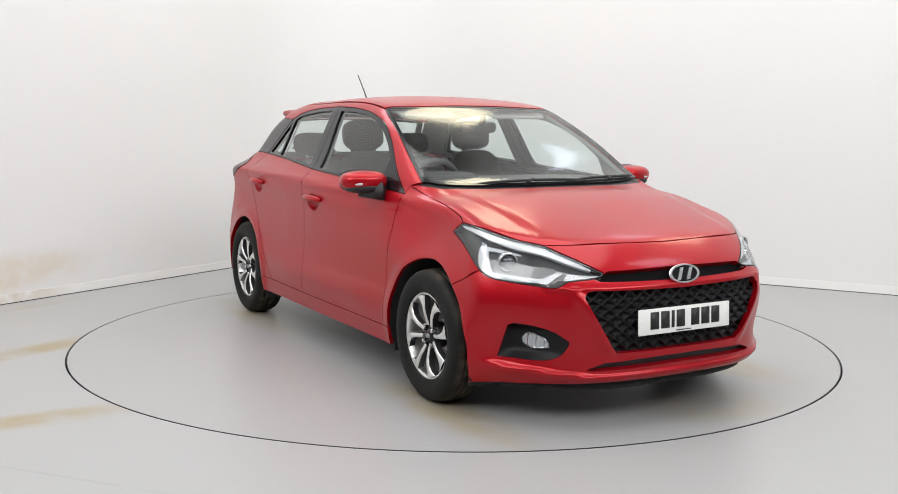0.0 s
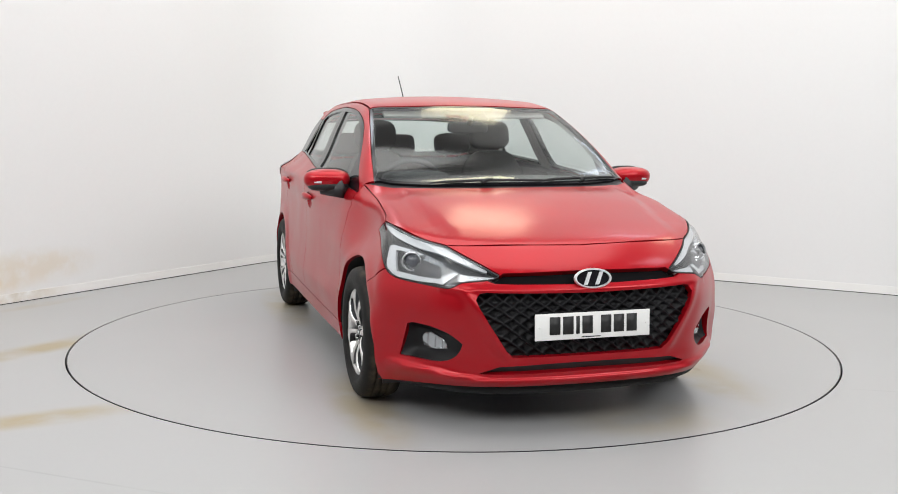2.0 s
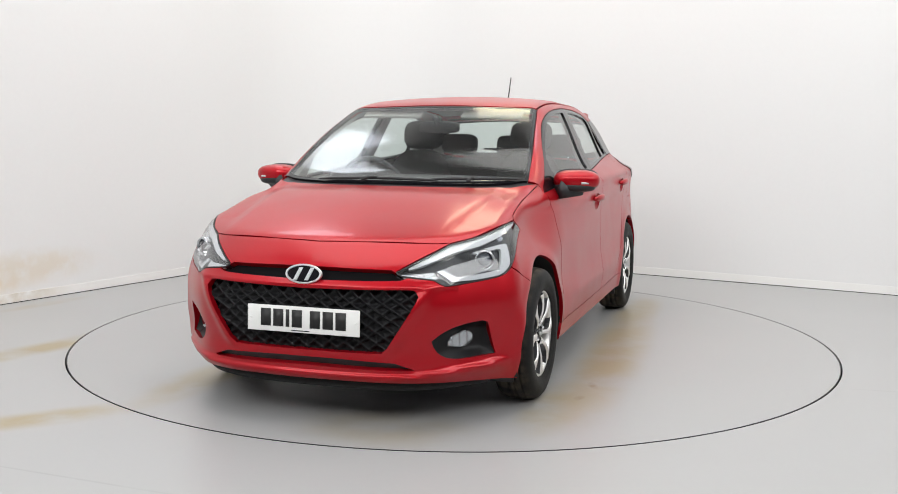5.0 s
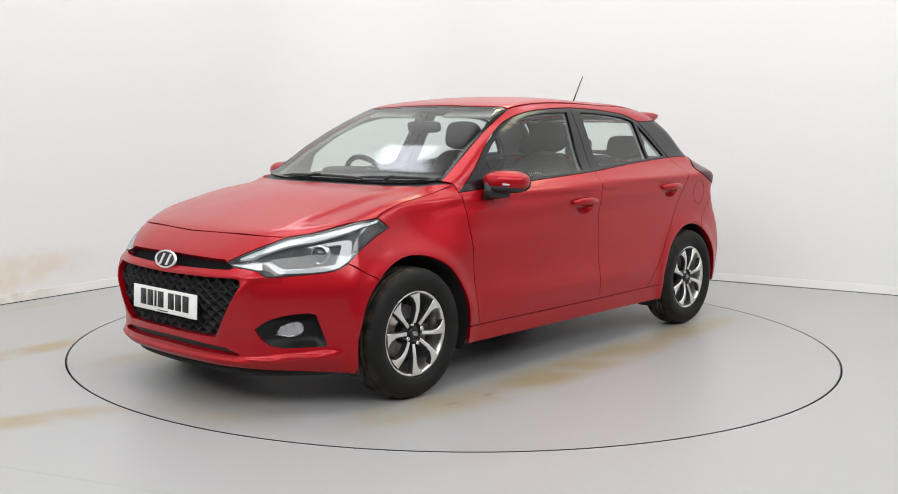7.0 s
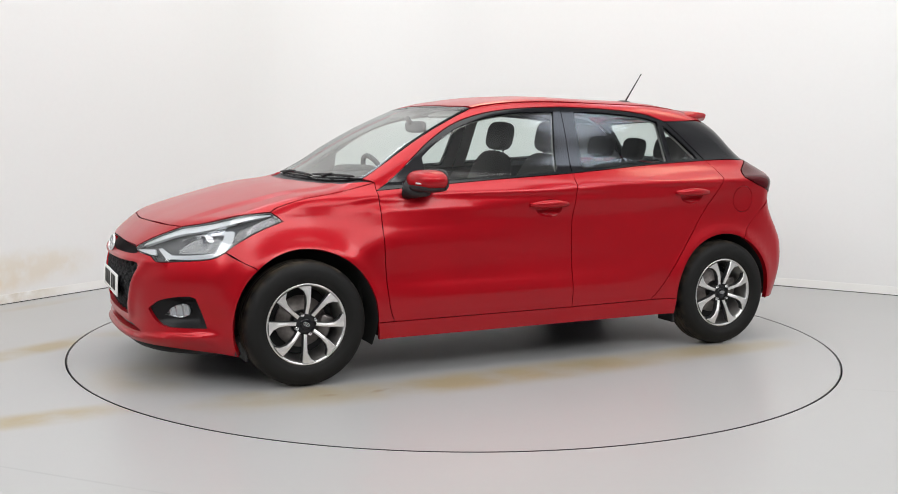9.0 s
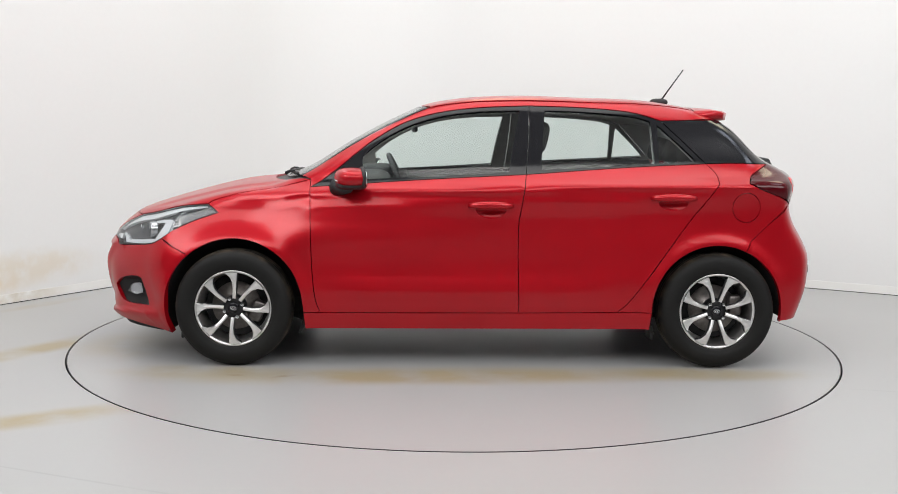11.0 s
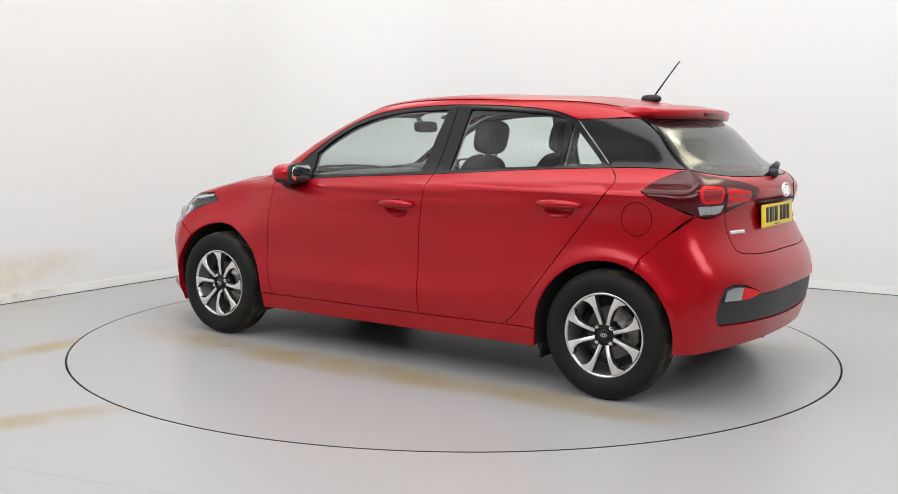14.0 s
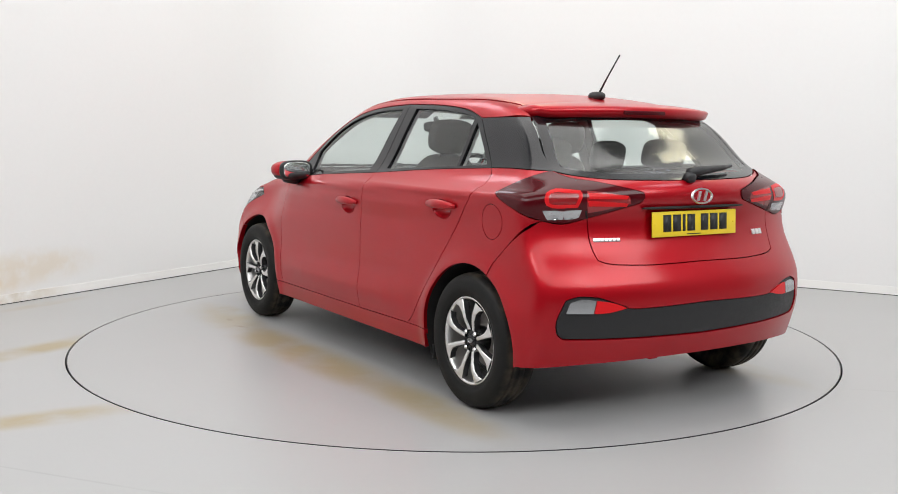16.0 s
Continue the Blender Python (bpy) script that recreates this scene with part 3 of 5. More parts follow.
LAMP_IN = at((1.812, 0.562, 0.777), (1.932, 0.475, 0.722), (2.0, 0.388, 0.672))
LAMP_LOW = at((2.0, 0.388, 0.672), (2.003, 0.415, 0.654), (1.955, 0.54, 0.637), (1.935, 0.578, 0.614), (1.842, 0.664, 0.62), (1.72, 0.76, 0.636), (1.657, 0.792, 0.667))
LAMP_BACK = side((1.657, 0.667), (1.545, 0.737), (1.45, 0.776), (1.365, 0.803))
LAMP_TIP = np.vstack([LAMP_BACK[-1], LAMP_TOP[-1]])
BUMPER_SEAM = side((1.657, 0.667), (1.595, 0.628), (1.526, 0.593))
DOOR_FRONT = side((0.88, 0.944), (0.876, 0.85), (0.872, 0.72), (0.862, 0.50), (0.845, 0.36), (0.82, 0.287))
DOOR_SPLIT = side((-0.262, 1.021), (-0.235, 0.85), (-0.22, 0.74), (-0.222, 0.5), (-0.229, 0.292))
DOOR_REAR = side((-0.75, 0.298), (-0.808, 0.350), (-0.90, 0.47), (-1.004, 0.614), (-1.12, 0.775), (-1.232, 0.918), (-1.278, 0.985), (-1.278, 1.035), (-1.235, 1.084))
SILL_TOP_F = side((0.82, 0.287), (-0.229, 0.292))
SILL_TOP_R = side((-0.229, 0.292), (-0.75, 0.298))
BELT_F = side((0.88, 0.944), (0.3, 0.988), (-0.262, 1.021))
BELT_R = side((-0.262, 1.021), (-0.8, 1.061), (-1.235, 1.084))
ROOF_EDGE = above((0.262, 0.555), (0.0, 0.552), (-0.5, 0.548), (-0.9, 0.538), (-1.20, 0.515))
SCREEN_SIDE = above((0.93, 0.678), (0.77, 0.652), (0.53, 0.608), (0.262, 0.555))
SCREEN_TOP = above((0.262, 0.555), (0.30, 0.33), (0.312, 0))
SCREEN_LOW = above((1.085, 0), (1.08, 0.16), (1.05, 0.38), (0.995, 0.57), (0.93, 0.678))
WINDOW_TOP = side((0.88, 0.944), (0.80, 0.992), (0.72, 1.054), (0.645, 1.118), (0.536, 1.202), (0.376, 1.292), (0.184, 1.347), (-0.02, 1.373), (-0.29, 1.386))
WINDOW_TOP_R = side((-0.29, 1.386), (-0.6, 1.378), (-0.85, 1.355), (-1.005, 1.312))
QUARTER_TOP = side((-1.005, 1.312), (-1.17, 1.317), (-1.32, 1.322))
QUARTER_LOW = side((-1.235, 1.084), (-1.4, 1.088), (-1.585, 1.085))
def snap(view, line):
    return strike(*view.rays(view.flat(line)))


GLASS_SIDE = snap(HATCH, at((-1.585, 0.632, 1.085), (-1.502, 0.605, 1.175), (-1.41, 0.577, 1.25), (-1.32, 0.545, 1.322)))
GLASS_LOW = snap(HATCH, at((-1.79, 0, 1.045), (-1.785, 0.15, 1.045), (-1.735, 0.40, 1.05), (-1.66, 0.55, 1.065), (-1.585, 0.632, 1.085)))
QUARTER_LOW[-1], QUARTER_TOP[-1] = GLASS_SIDE[0], GLASS_SIDE[-1]
TAIL_UP = at((-1.585, 0.632, 1.085), (-1.66, 0.59, 1.058), (-1.72, 0.5, 1.043), (-1.775, 0.4, 1.022), (-1.806, 0.300, 0.998))
TAIL_IN = at((-1.806, 0.300, 0.998), (-1.812, 0.296, 0.975), (-1.807, 0.318, 0.953))
TAIL_LOW_IN = at((-1.807, 0.318, 0.953), (-1.777, 0.464, 0.916), (-1.750, 0.565, 0.890))
TAIL_LOW = at((-1.750, 0.565, 0.890), (-1.715, 0.675, 0.866), (-1.675, 0.763, 0.880))
TAIL_FRONT = side((-1.675, 0.880), (-1.60, 0.918), (-1.52, 0.948), (-1.44, 0.985))
TAIL_TOP = side((-1.44, 0.985), (-1.47, 1.024), (-1.53, 1.058), (-1.585, 1.085))
TAIL_LOW[-1] = TAIL_FRONT[0]
TAIL_UP[0] = TAIL_TOP[-1] = GLASS_SIDE[0]
GATE_SIDE = at((-1.750, 0.565, 0.890), (-1.765, 0.565, 0.807), (-1.795, 0.552, 0.736), (-1.82, 0.512, 0.703), (-1.861, 0.311, 0.690), (-1.874, 0, 0.692))
REAR_SEAM = side((-1.675, 0.880), (-1.572, 0.790), (-1.455, 0.680))


def honeycomb(p):
    """Height of the grille's diamond mesh."""
    u, v = p[:, 1] / 0.070, p[:, 2] / 0.052
    d = np.minimum(np.abs((u + v) % 1 - 0.5), np.abs((u - v) % 1 - 0.5))
    return 0.026 * np.clip(1 - d / 0.26, 0, 1)


def ellipse(cx, cz, rx, rz, n=28, power=2.0):
    a = np.linspace(0, 2 * math.pi, n, endpoint=False)
    c, d = np.cos(a), np.sin(a)
    return np.stack([-(cx + rx * np.sign(c) * np.abs(c) ** (2 / power)), cz + rz * np.sign(d) * np.abs(d) ** (2 / power)], -1)


def cup(cx, cz, rx, rz):
    return lambda p: -0.034 * np.clip(1 - ((p[:, 0] - cx) / rx) ** 2 - ((p[:, 2] - cz) / rz) ** 2, 0, 1) ** 0.7


def body_panels():
    fr, rr = 0.362, 0.346
    a_seam = math.degrees(math.atan2(0.593 - 0.31, 1.526 - 1.275))
    a_rear = math.degrees(math.atan2(0.680 - 0.31, -1.455 + 1.28))
    f_arch = arch(1.275, fr, 180, a_seam)
    r_arch = arch(-1.28, rr, a_rear, 180 - 180)
    bonnet = loop(ABOVE, *mirrored(BONNET_FRONT, LAMP_TOP, BONNET_SIDE, BONNET_BACK))
    panel("bonnet", ABOVE, bonnet, RED, car)
    roof = loop(ABOVE, *mirrored(above((0.300, 0), (0.288, 0.33), (0.250, 0.549)), above((0.250, 0.549), (0, 0.546), (-0.5, 0.542), (-0.9, 0.532), (-1.20, 0.509)), above((-1.20, 0.509), (-1.235, 0.3), (-1.245, 0))))
    top = panel("roof", ABOVE, roof, RED, car)
    panel("headliner", ABOVE, shrink(roof, 0.01), LINING, top, lift=-0.035, depth=0.0, grid=0.06, label="light grey cloth headliner")
    # front bumper with its openings
    low_front = at((1.60, 0.80, 0.165), (1.72, 0.73, 0.18), (1.93, 0.5, 0.20), (2.03, 0.25, 0.205), (2.05, 0, 0.205))
    fb_arch = np.vstack([arch(1.275, fr, a_seam, -14, 16), low_front[:1]])
    bumper = loop(NOSEV, *mirrored(BONNET_FRONT, LAMP_IN, LAMP_LOW, BUMPER_SEAM, fb_arch, low_front))
    slot = loop(NOSEV, *mirrored(at((2.05, 0, 0.682), (2.0, 0.37, 0.676)), at((2.0, 0.37, 0.676), (1.99, 0.40, 0.655)), at((1.99, 0.40, 0.655), (1.99, 0.40, 0.640), (2.05, 0, 0.632))))
    grille = loop(NOSEV, *mirrored(at((2.07, 0, 0.594), (2.02, 0.44, 0.601)), at((2.02, 0.44, 0.601), (2.01, 0.472, 0.597), (2.01, 0.487, 0.575)), at((2.01, 0.487, 0.575), (2.04, 0.362, 0.360)), at((2.04, 0.362, 0.360), (2.045, 0.34, 0.338), (2.05, 0.31, 0.333), (2.07, 0, 0.333))))
    intake = loop(NOSEV, *mirrored(at((2.06, 0, 0.300), (2.055, 0.15, 0.299), (2.03, 0.392, 0.290)), at((2.03, 0.392, 0.290), (2.0, 0.468, 0.262)), at((2.0, 0.468, 0.262), (2.03, 0.39, 0.261), (2.065, 0, 0.268))))
    fog = loop(NOSEV, at((1.975, 0.539, 0.384), (1.94, 0.59, 0.423), (1.877, 0.652, 0.446), (1.811, 0.708, 0.454)), at((1.811, 0.708, 0.454), (1.79, 0.726, 0.445)), at((1.79, 0.726, 0.445), (1.773, 0.733, 0.397), (1.742, 0.746, 0.305)), at((1.742, 0.746, 0.305), (1.897, 0.614, 0.302), (1.953, 0.557, 0.335), (1.975, 0.539, 0.384)))
    fog_r = fog * (-1, 1)
    panel("front_bumper", NOSEV, bumper, RED, car, holes=(slot, grille, intake, fog, fog_r), depth=0.03, grid=0.0135)
    panel("upper_grille", NOSEV, slot, VOID, car, lift=-0.03, gap=-0.006)
    mesh = panel("grille", NOSEV, grille, GRILLE_BLACK, car, lift=-0.045, gap=-0.006, grid=0.0058, depth=0.0, relief=honeycomb, label="black honeycomb grille")
    panel("lower_intake", NOSEV, intake, BLACK, car, lift=-0.028, gap=-0.006)
    for flip in (False, True):
        well = panel("fog_lamp_surround", NOSEV, fog, GRILLE_BLACK, car, lift=-0.006, gap=-0.003, depth=0.02, grid=0.012, flip=flip,
                     relief=lambda p: -0.045 * np.clip((p[:, 1] - 0.50) / 0.16, 0, 1) * np.clip((0.46 - p[:, 2]) / 0.05, 0, 1) * np.clip((p[:, 2] - 0.285) / 0.05, 0, 1) * np.clip((0.75 - p[:, 1]) / 0.04, 0, 1))
        lamp = at((1.921, 0.595, 0.350), (1.901, 0.623, 0.388), (1.863, 0.657, 0.406), (1.83, 0.680, 0.400), (1.82, 0.684, 0.369), (1.852, 0.658, 0.343))
        shape = loop(NOSEV, np.vstack([lamp, lamp[:1]]))
        panel("fog_lamp", NOSEV, shape, SILVER, well, lift=-0.033, grid=0.006, depth=0.02, flip=flip, relief=lambda p: 0.006 * np.sin(p[:, 1] * 260))
        panel("lens", NOSEV, shape, LENS, well, lift=-0.020, grid=0.02, depth=0.012, flip=flip)
    # tail
    low_rear = at((-1.61, 0.80, 0.255), (-1.72, 0.73, 0.262), (-1.82, 0.58, 0.272), (-1.88, 0.3, 0.278), (-1.89, 0, 0.278))
    rb_arch = np.vstack([arch(-1.28, rr, a_rear, 190, 16), low_rear[:1]])
    insert = loop(TAILV, *mirrored(at((-1.93, 0, 0.518), (-1.90, 0.39, 0.512), (-1.89, 0.45, 0.524), (-1.86, 0.575, 0.566)), at((-1.86, 0.575, 0.566), (-1.83, 0.66, 0.572), (-1.812, 0.716, 0.556)), at((-1.812, 0.716, 0.556), (-1.79, 0.742, 0.47), (-1.792, 0.738, 0.41), (-1.80, 0.712, 0.390)), at((-1.80, 0.712, 0.390), (-1.87, 0.5, 0.384), (-1.905, 0, 0.374))))
    bumper = loop(TAILV, *mirrored(GATE_SIDE[::-1], TAIL_LOW, REAR_SEAM, rb_arch, low_rear))
    panel("rear_bumper", TAILV, bumper, RED, car, holes=(insert,), depth=0.03)
    panel("bumper_insert", TAILV, insert, BLACK, car, lift=-0.006, label="textured black plastic bumper insert")
    gate = loop(TAILV, *mirrored(GLASS_LOW, TAIL_UP, TAIL_IN, TAIL_LOW_IN, GATE_SIDE))
    lid = panel("tailgate", TAILV, gate, RED, car)
    panel("tailgate_trim", TAILV, shrink(gate, 0.02), CABIN, lid, lift=-0.05, depth=0.0, grid=0.06)
    glass_r = loop(HATCH, *mirrored(GLASS_LOW, GLASS_SIDE, np.vstack([GLASS_SIDE[-1:], at((-1.36, 0.3, 1.345), (-1.38, 0, 1.35))])))
    inner = shrink(glass_r, 0.05)
    panel("rear_window_frame", HATCH, glass_r, BLACK_GLOSS, car, holes=(inner,))
    g = panel("rear_window", HATCH, inner, GLASS, car, gap=-0.004, depth=0.001, lift=-0.001)
    g.visible_shadow = False
    screen = loop(ABOVE, *mirrored(SCREEN_LOW, SCREEN_SIDE, SCREEN_TOP))
    inner = shrink(screen, 0.020)
    inner[:, 0] -= 0.012 * np.clip((inner[:, 0] - 0.86) / 0.12, 0, 1)
    panel("windscreen_seal", ABOVE, screen, BLACK_GLOSS, car, holes=(inner,))
    g = panel("windscreen", ABOVE, inner, GLASS, car, gap=-0.004, depth=0.001, lift=-0.001)
    g.visible_shadow = False
    cowl = loop(ABOVE, *mirrored(BONNET_BACK[::-1], np.vstack([BONNET_BACK[0], SCREEN_SIDE[0]]), SCREEN_LOW[::-1]))
    panel("cowl", ABOVE, cowl, BLACK, car, lift=-0.012, gap=-0.004)
    for flip in (False, True):
        fender = loop(SHOULDER, BONNET_SIDE, np.vstack([BONNET_SIDE[-1], DOOR_FRONT[0]]), DOOR_FRONT, side((0.82, 0.287), (0.9075, 0.287)), np.vstack([side((0.9075, 0.287)), f_arch[1:]]), BUMPER_SEAM[::-1], LAMP_BACK, LAMP_TIP)
        panel("front_wing", SHOULDER, fender, RED, car, flip=flip)
        hole_f, hole_r = ellipse(-0.075, 0.838, 0.078, 0.046), ellipse(-1.035, 0.885, 0.078, 0.044)
        door_f = loop(SIDE, BELT_F, DOOR_SPLIT, SILL_TOP_F[::-1], DOOR_FRONT[::-1])
        door_r = loop(SIDE, BELT_R, DOOR_REAR[::-1], SILL_TOP_R[::-1], DOOR_SPLIT[::-1])
        front = panel("front_door", SIDE, door_f, RED, car, holes=(hole_f,), flip=flip)
        back = panel("rear_door", SIDE, door_r, RED, car, holes=(hole_r,), flip=flip)
        panel("handle_cup", SIDE, hole_f, RED, front, gap=-0.003, depth=0.0, grid=0.012, relief=cup(-0.075, 0.838, 0.082, 0.05), flip=flip)
        panel("handle_cup", SIDE, hole_r, RED, back, gap=-0.003, depth=0.0, grid=0.012, relief=cup(-1.035, 0.885, 0.082, 0.048), flip=flip)
        door_handle(front, 0.045, -0.190, 0.858, flip)
        door_handle(back, -0.915, -1.155, 0.905, flip)
        panel("door_card", SIDE, shrink(door_f, 0.001), CABIN, front, holes=(hole_f,), lift=-0.024, depth=0.04, flip=flip, grid=0.08)
        panel("door_card", SIDE, shrink(door_r, 0.001), CABIN, back, holes=(hole_r,), lift=-0.024, depth=0.04, flip=flip, grid=0.08)
        r_low = np.vstack([arch(-1.28, rr, a_rear, -2, 24)])
        quarter = loop(SIDE, DOOR_REAR, QUARTER_LOW, TAIL_TOP[::-1], TAIL_FRONT[::-1], REAR_SEAM, r_low, np.vstack([r_low[-1], DOOR_REAR[0]]))
        flap = ellipse(-1.426, 0.858, 0.073, 0.077, 36)
        panel("rear_wing", SIDE, quarter, RED, car, flip=flip, holes=() if flip else (flap,))
        if not flip:
            panel("fuel_flap", SIDE, flap, RED, car, gap=0.001)
        sill = loop(SIDE, side((0.9075, 0.287), (0.82, 0.287)), SILL_TOP_F, SILL_TOP_R, np.vstack([SILL_TOP_R[-1], r_low[-1]]), np.vstack([r_low[-1], side((-0.925, 0.205))]), side((-0.925, 0.205), (0.90, 0.198)), side((0.90, 0.198), (0.9075, 0.287)))
        panel("sill", SIDE, sill, RED, car, flip=flip, depth=0.02)
        rail = loop(RAIL, np.vstack([DOOR_FRONT[0], BONNET_SIDE[-1]]), np.vstack([BONNET_SIDE[-1], SCREEN_SIDE[0]]), SCREEN_SIDE, ROOF_EDGE, np.vstack([ROOF_EDGE[-1], QUARTER_TOP[-1]]), QUARTER_TOP[::-1], WINDOW_TOP_R[::-1], WINDOW_TOP[::-1])
        rail_ob = panel("roof_rail", RAIL, rail, RED, car, flip=flip)
        panel("pillar_trim", RAIL, shrink(rail, 0.004), LINING, rail_ob, lift=-0.028, flip=flip, grid=0.06, label="light grey inner pillar trim")
        # window frames and panes
        lip = side((-0.262, 1.021), (-0.28, 1.2), (-0.29, 1.386))
        fr_f = loop(SIDE, BELT_F, lip, WINDOW_TOP[::-1])
        fr_r = loop(SIDE, BELT_R, side((-1.235, 1.084), (-1.13, 1.19), (-1.005, 1.312)), WINDOW_TOP_R[::-1], lip[::-1])
        pane_f = loop(SIDE, side((0.60, 0.990), (0.2, 1.010), (-0.170, 1.035)), side((-0.170, 1.035), (-0.20, 1.2), (-0.235, 1.358)), side((-0.235, 1.358), (0.0, 1.348), (0.184, 1.322), (0.36, 1.270), (0.50, 1.192), (0.605, 1.110)), side((0.605, 1.110), (0.60, 0.990)))
        pane_r = loop(SIDE, side((-0.346, 1.048), (-0.955, 1.084)), side((-0.955, 1.084), (-0.945, 1.308)), side((-0.945, 1.308), (-0.85, 1.332), (-0.6, 1.354), (-0.375, 1.360)), side((-0.375, 1.360), (-0.346, 1.048)))
        pane_q = loop(SIDE, side((-0.982, 1.086), (-1.185, 1.098)), side((-1.185, 1.098), (-1.085, 1.195), (-0.985, 1.288)), side((-0.985, 1.288), (-0.982, 1.086)))
        panel("front_window_frame", SIDE, fr_f, BLACK_GLOSS, car, holes=(pane_f,), flip=flip, lift=-0.002)
        panel("rear_window_surround", SIDE, fr_r, BLACK_GLOSS, car, holes=(pane_r, pane_q), flip=flip, lift=-0.002)
        panel("window_trim", SIDE, fr_f, TRIM, car, holes=(pane_f,), flip=flip, lift=-0.035, grid=0.06, depth=0.0)
        panel("window_trim", SIDE, fr_r, TRIM, car, holes=(pane_r, pane_q), flip=flip, lift=-0.035, grid=0.06, depth=0.0)
        for nm, pane in (("front_door_glass", pane_f), ("rear_door_glass", pane_r), ("quarter_glass", pane_q)):
            g = panel(nm, SIDE, pane, GLASS, car, gap=-0.004, depth=0.001, lift=-0.010, flip=flip)
            g.visible_shadow = False
        panel("quarter_panel", SIDE, loop(SIDE, side((-1.235, 1.084), (-1.13, 1.19), (-1.005, 1.312)), QUARTER_TOP, GLASS_SIDE[::-1], QUARTER_LOW[::-1]), BLACK_GLOSS, car, flip=flip, label="gloss black rear quarter panel")
        panel("quarter_trim", SIDE, loop(SIDE, side((-1.235, 1.084), (-1.13, 1.19), (-1.005, 1.312)), QUARTER_TOP, GLASS_SIDE[::-1], QUARTER_LOW[::-1]), LINING, car, flip=flip, lift=-0.035, depth=0.0, grid=0.06)


body_panels()
# ---- lamps, grille trim, plates and badges ----
def lamps():
    def within(q):
        u0 = 0.8 * math.radians(24.3)
        return np.stack([0.8 * math.radians(25.9) + (q[:, 0] - u0) * 1.05, q[:, 1]], -1)

    for flip in (False, True):
        headlamp = loop(NOSEV, LAMP_TOP, LAMP_TIP[::-1], LAMP_BACK[::-1], LAMP_LOW[::-1], LAMP_IN[::-1])
        lamp = panel("headlamp", NOSEV, headlamp, SMOKE, car, lift=-0.030, depth=0.0, gap=-0.003, flip=flip, label="headlamp with white light guide under a clear lens")
        panel("lens_rim", NOSEV, headlamp, BLACK, lamp, holes=(shrink(headlamp, 0.006),), lift=-0.002, depth=0.028, gap=0.0008, flip=flip)
        g = panel("lens", NOSEV, shrink(headlamp, 0.004), LENS, lamp, lift=0.0, depth=0.0, gap=0, flip=flip)
        g.visible_shadow = False
        top = bend(NOSEV.flat(np.vstack([LAMP_IN[::-1], LAMP_TOP[1:]])))[2:]
        along = np.linspace(0, 1, len(top))
        wide = 0.008 + 0.026 * np.sin(math.pi * along) ** 0.8 * (1 - 0.5 * along)
        guide = np.vstack([top - (0, 0.006), (np.stack([top[:, 0], top[:, 1] - 0.006 - wide], -1))[::-1]])
        panel("light_guide", NOSEV, guide, LAMP_WHITE, lamp, lift=-0.010, depth=0.015, gap=0, grid=0.015, flip=flip, label="white upper light guide")
        out = within(loop(NOSEV, at((1.943, 0.515, 0.676), (1.913, 0.568, 0.630)), at((1.913, 0.568, 0.630), (1.82, 0.65, 0.632), (1.705, 0.728, 0.644)), at((1.705, 0.728, 0.644), (1.66, 0.735, 0.70), (1.642, 0.728, 0.758)), at((1.642, 0.728, 0.758), (1.655, 0.715, 0.769), (1.75, 0.658, 0.755), (1.80, 0.625, 0.742)),
                   at((1.80, 0.625, 0.742), (1.783, 0.645, 0.737)), at((1.783, 0.645, 0.737), (1.70, 0.699, 0.750), (1.688, 0.708, 0.738), (1.73, 0.708, 0.664)), at((1.73, 0.708, 0.664), (1.82, 0.645, 0.652), (1.895, 0.583, 0.648)), at((1.895, 0.583, 0.648), (1.930, 0.533, 0.680)), at((1.930, 0.533, 0.680), (1.943, 0.515, 0.676))))
        panel("light_bracket", NOSEV, out, LAMP_WHITE, lamp, lift=-0.012, depth=0.015, gap=0, grid=0.012, flip=flip, label="white light bracket round the projector")
        turn = within(loop(NOSEV, at((2.008, 0.385, 0.664), (1.952, 0.503, 0.672)), at((1.952, 0.503, 0.672), (1.950, 0.518, 0.645)), at((1.950, 0.518, 0.645), (2.005, 0.41, 0.647), (2.008, 0.385, 0.664))))
        panel("turn_signal", NOSEV, turn, LAMP_WHITE, lamp, lift=-0.012, depth=0.01, gap=0, grid=0.006, relief=lambda p: 0.001 * np.sin(p[:, 1] * 600), flip=flip)
        # projector: a glass ball in a bright ring, looking ahead
        way = Vector((0.93, 0.36 * ysign(flip), 0)).normalized()
        m = Matrix.Translation((1.728, 0.688 * ysign(flip), 0.703)) @ Vector((0, 1, 0)).rotation_difference(way).to_matrix().to_4x4()
        ring = lathe([(0.033, 0.0), (0.035, 0.014), (0.040, 0.015), (0.044, 0.009), (0.045, -0.02)], 40)
        ring.transform(m)
        part("projector_ring", ring, SILVER, lamp, "bright ring round the projector")
        ball = lathe([(0.0005, 0.020), (0.012, 0.0185), (0.024, 0.012), (0.033, 0.0)], 40)
        ball.transform(m)
        part("projector", ball, LENS_DARK, lamp, "dark glass projector")
        bowl = lathe([(0.006, -0.022), (0.026, -0.012), (0.034, 0.006)], 32)
        bowl.transform(Matrix.Translation((1.80, 0.622 * ysign(flip), 0.698)) @ Vector((0, 1, 0)).rotation_difference(way).to_matrix().to_4x4())
        part("reflector", bowl, CHROME, lamp, "bright reflector bowl")
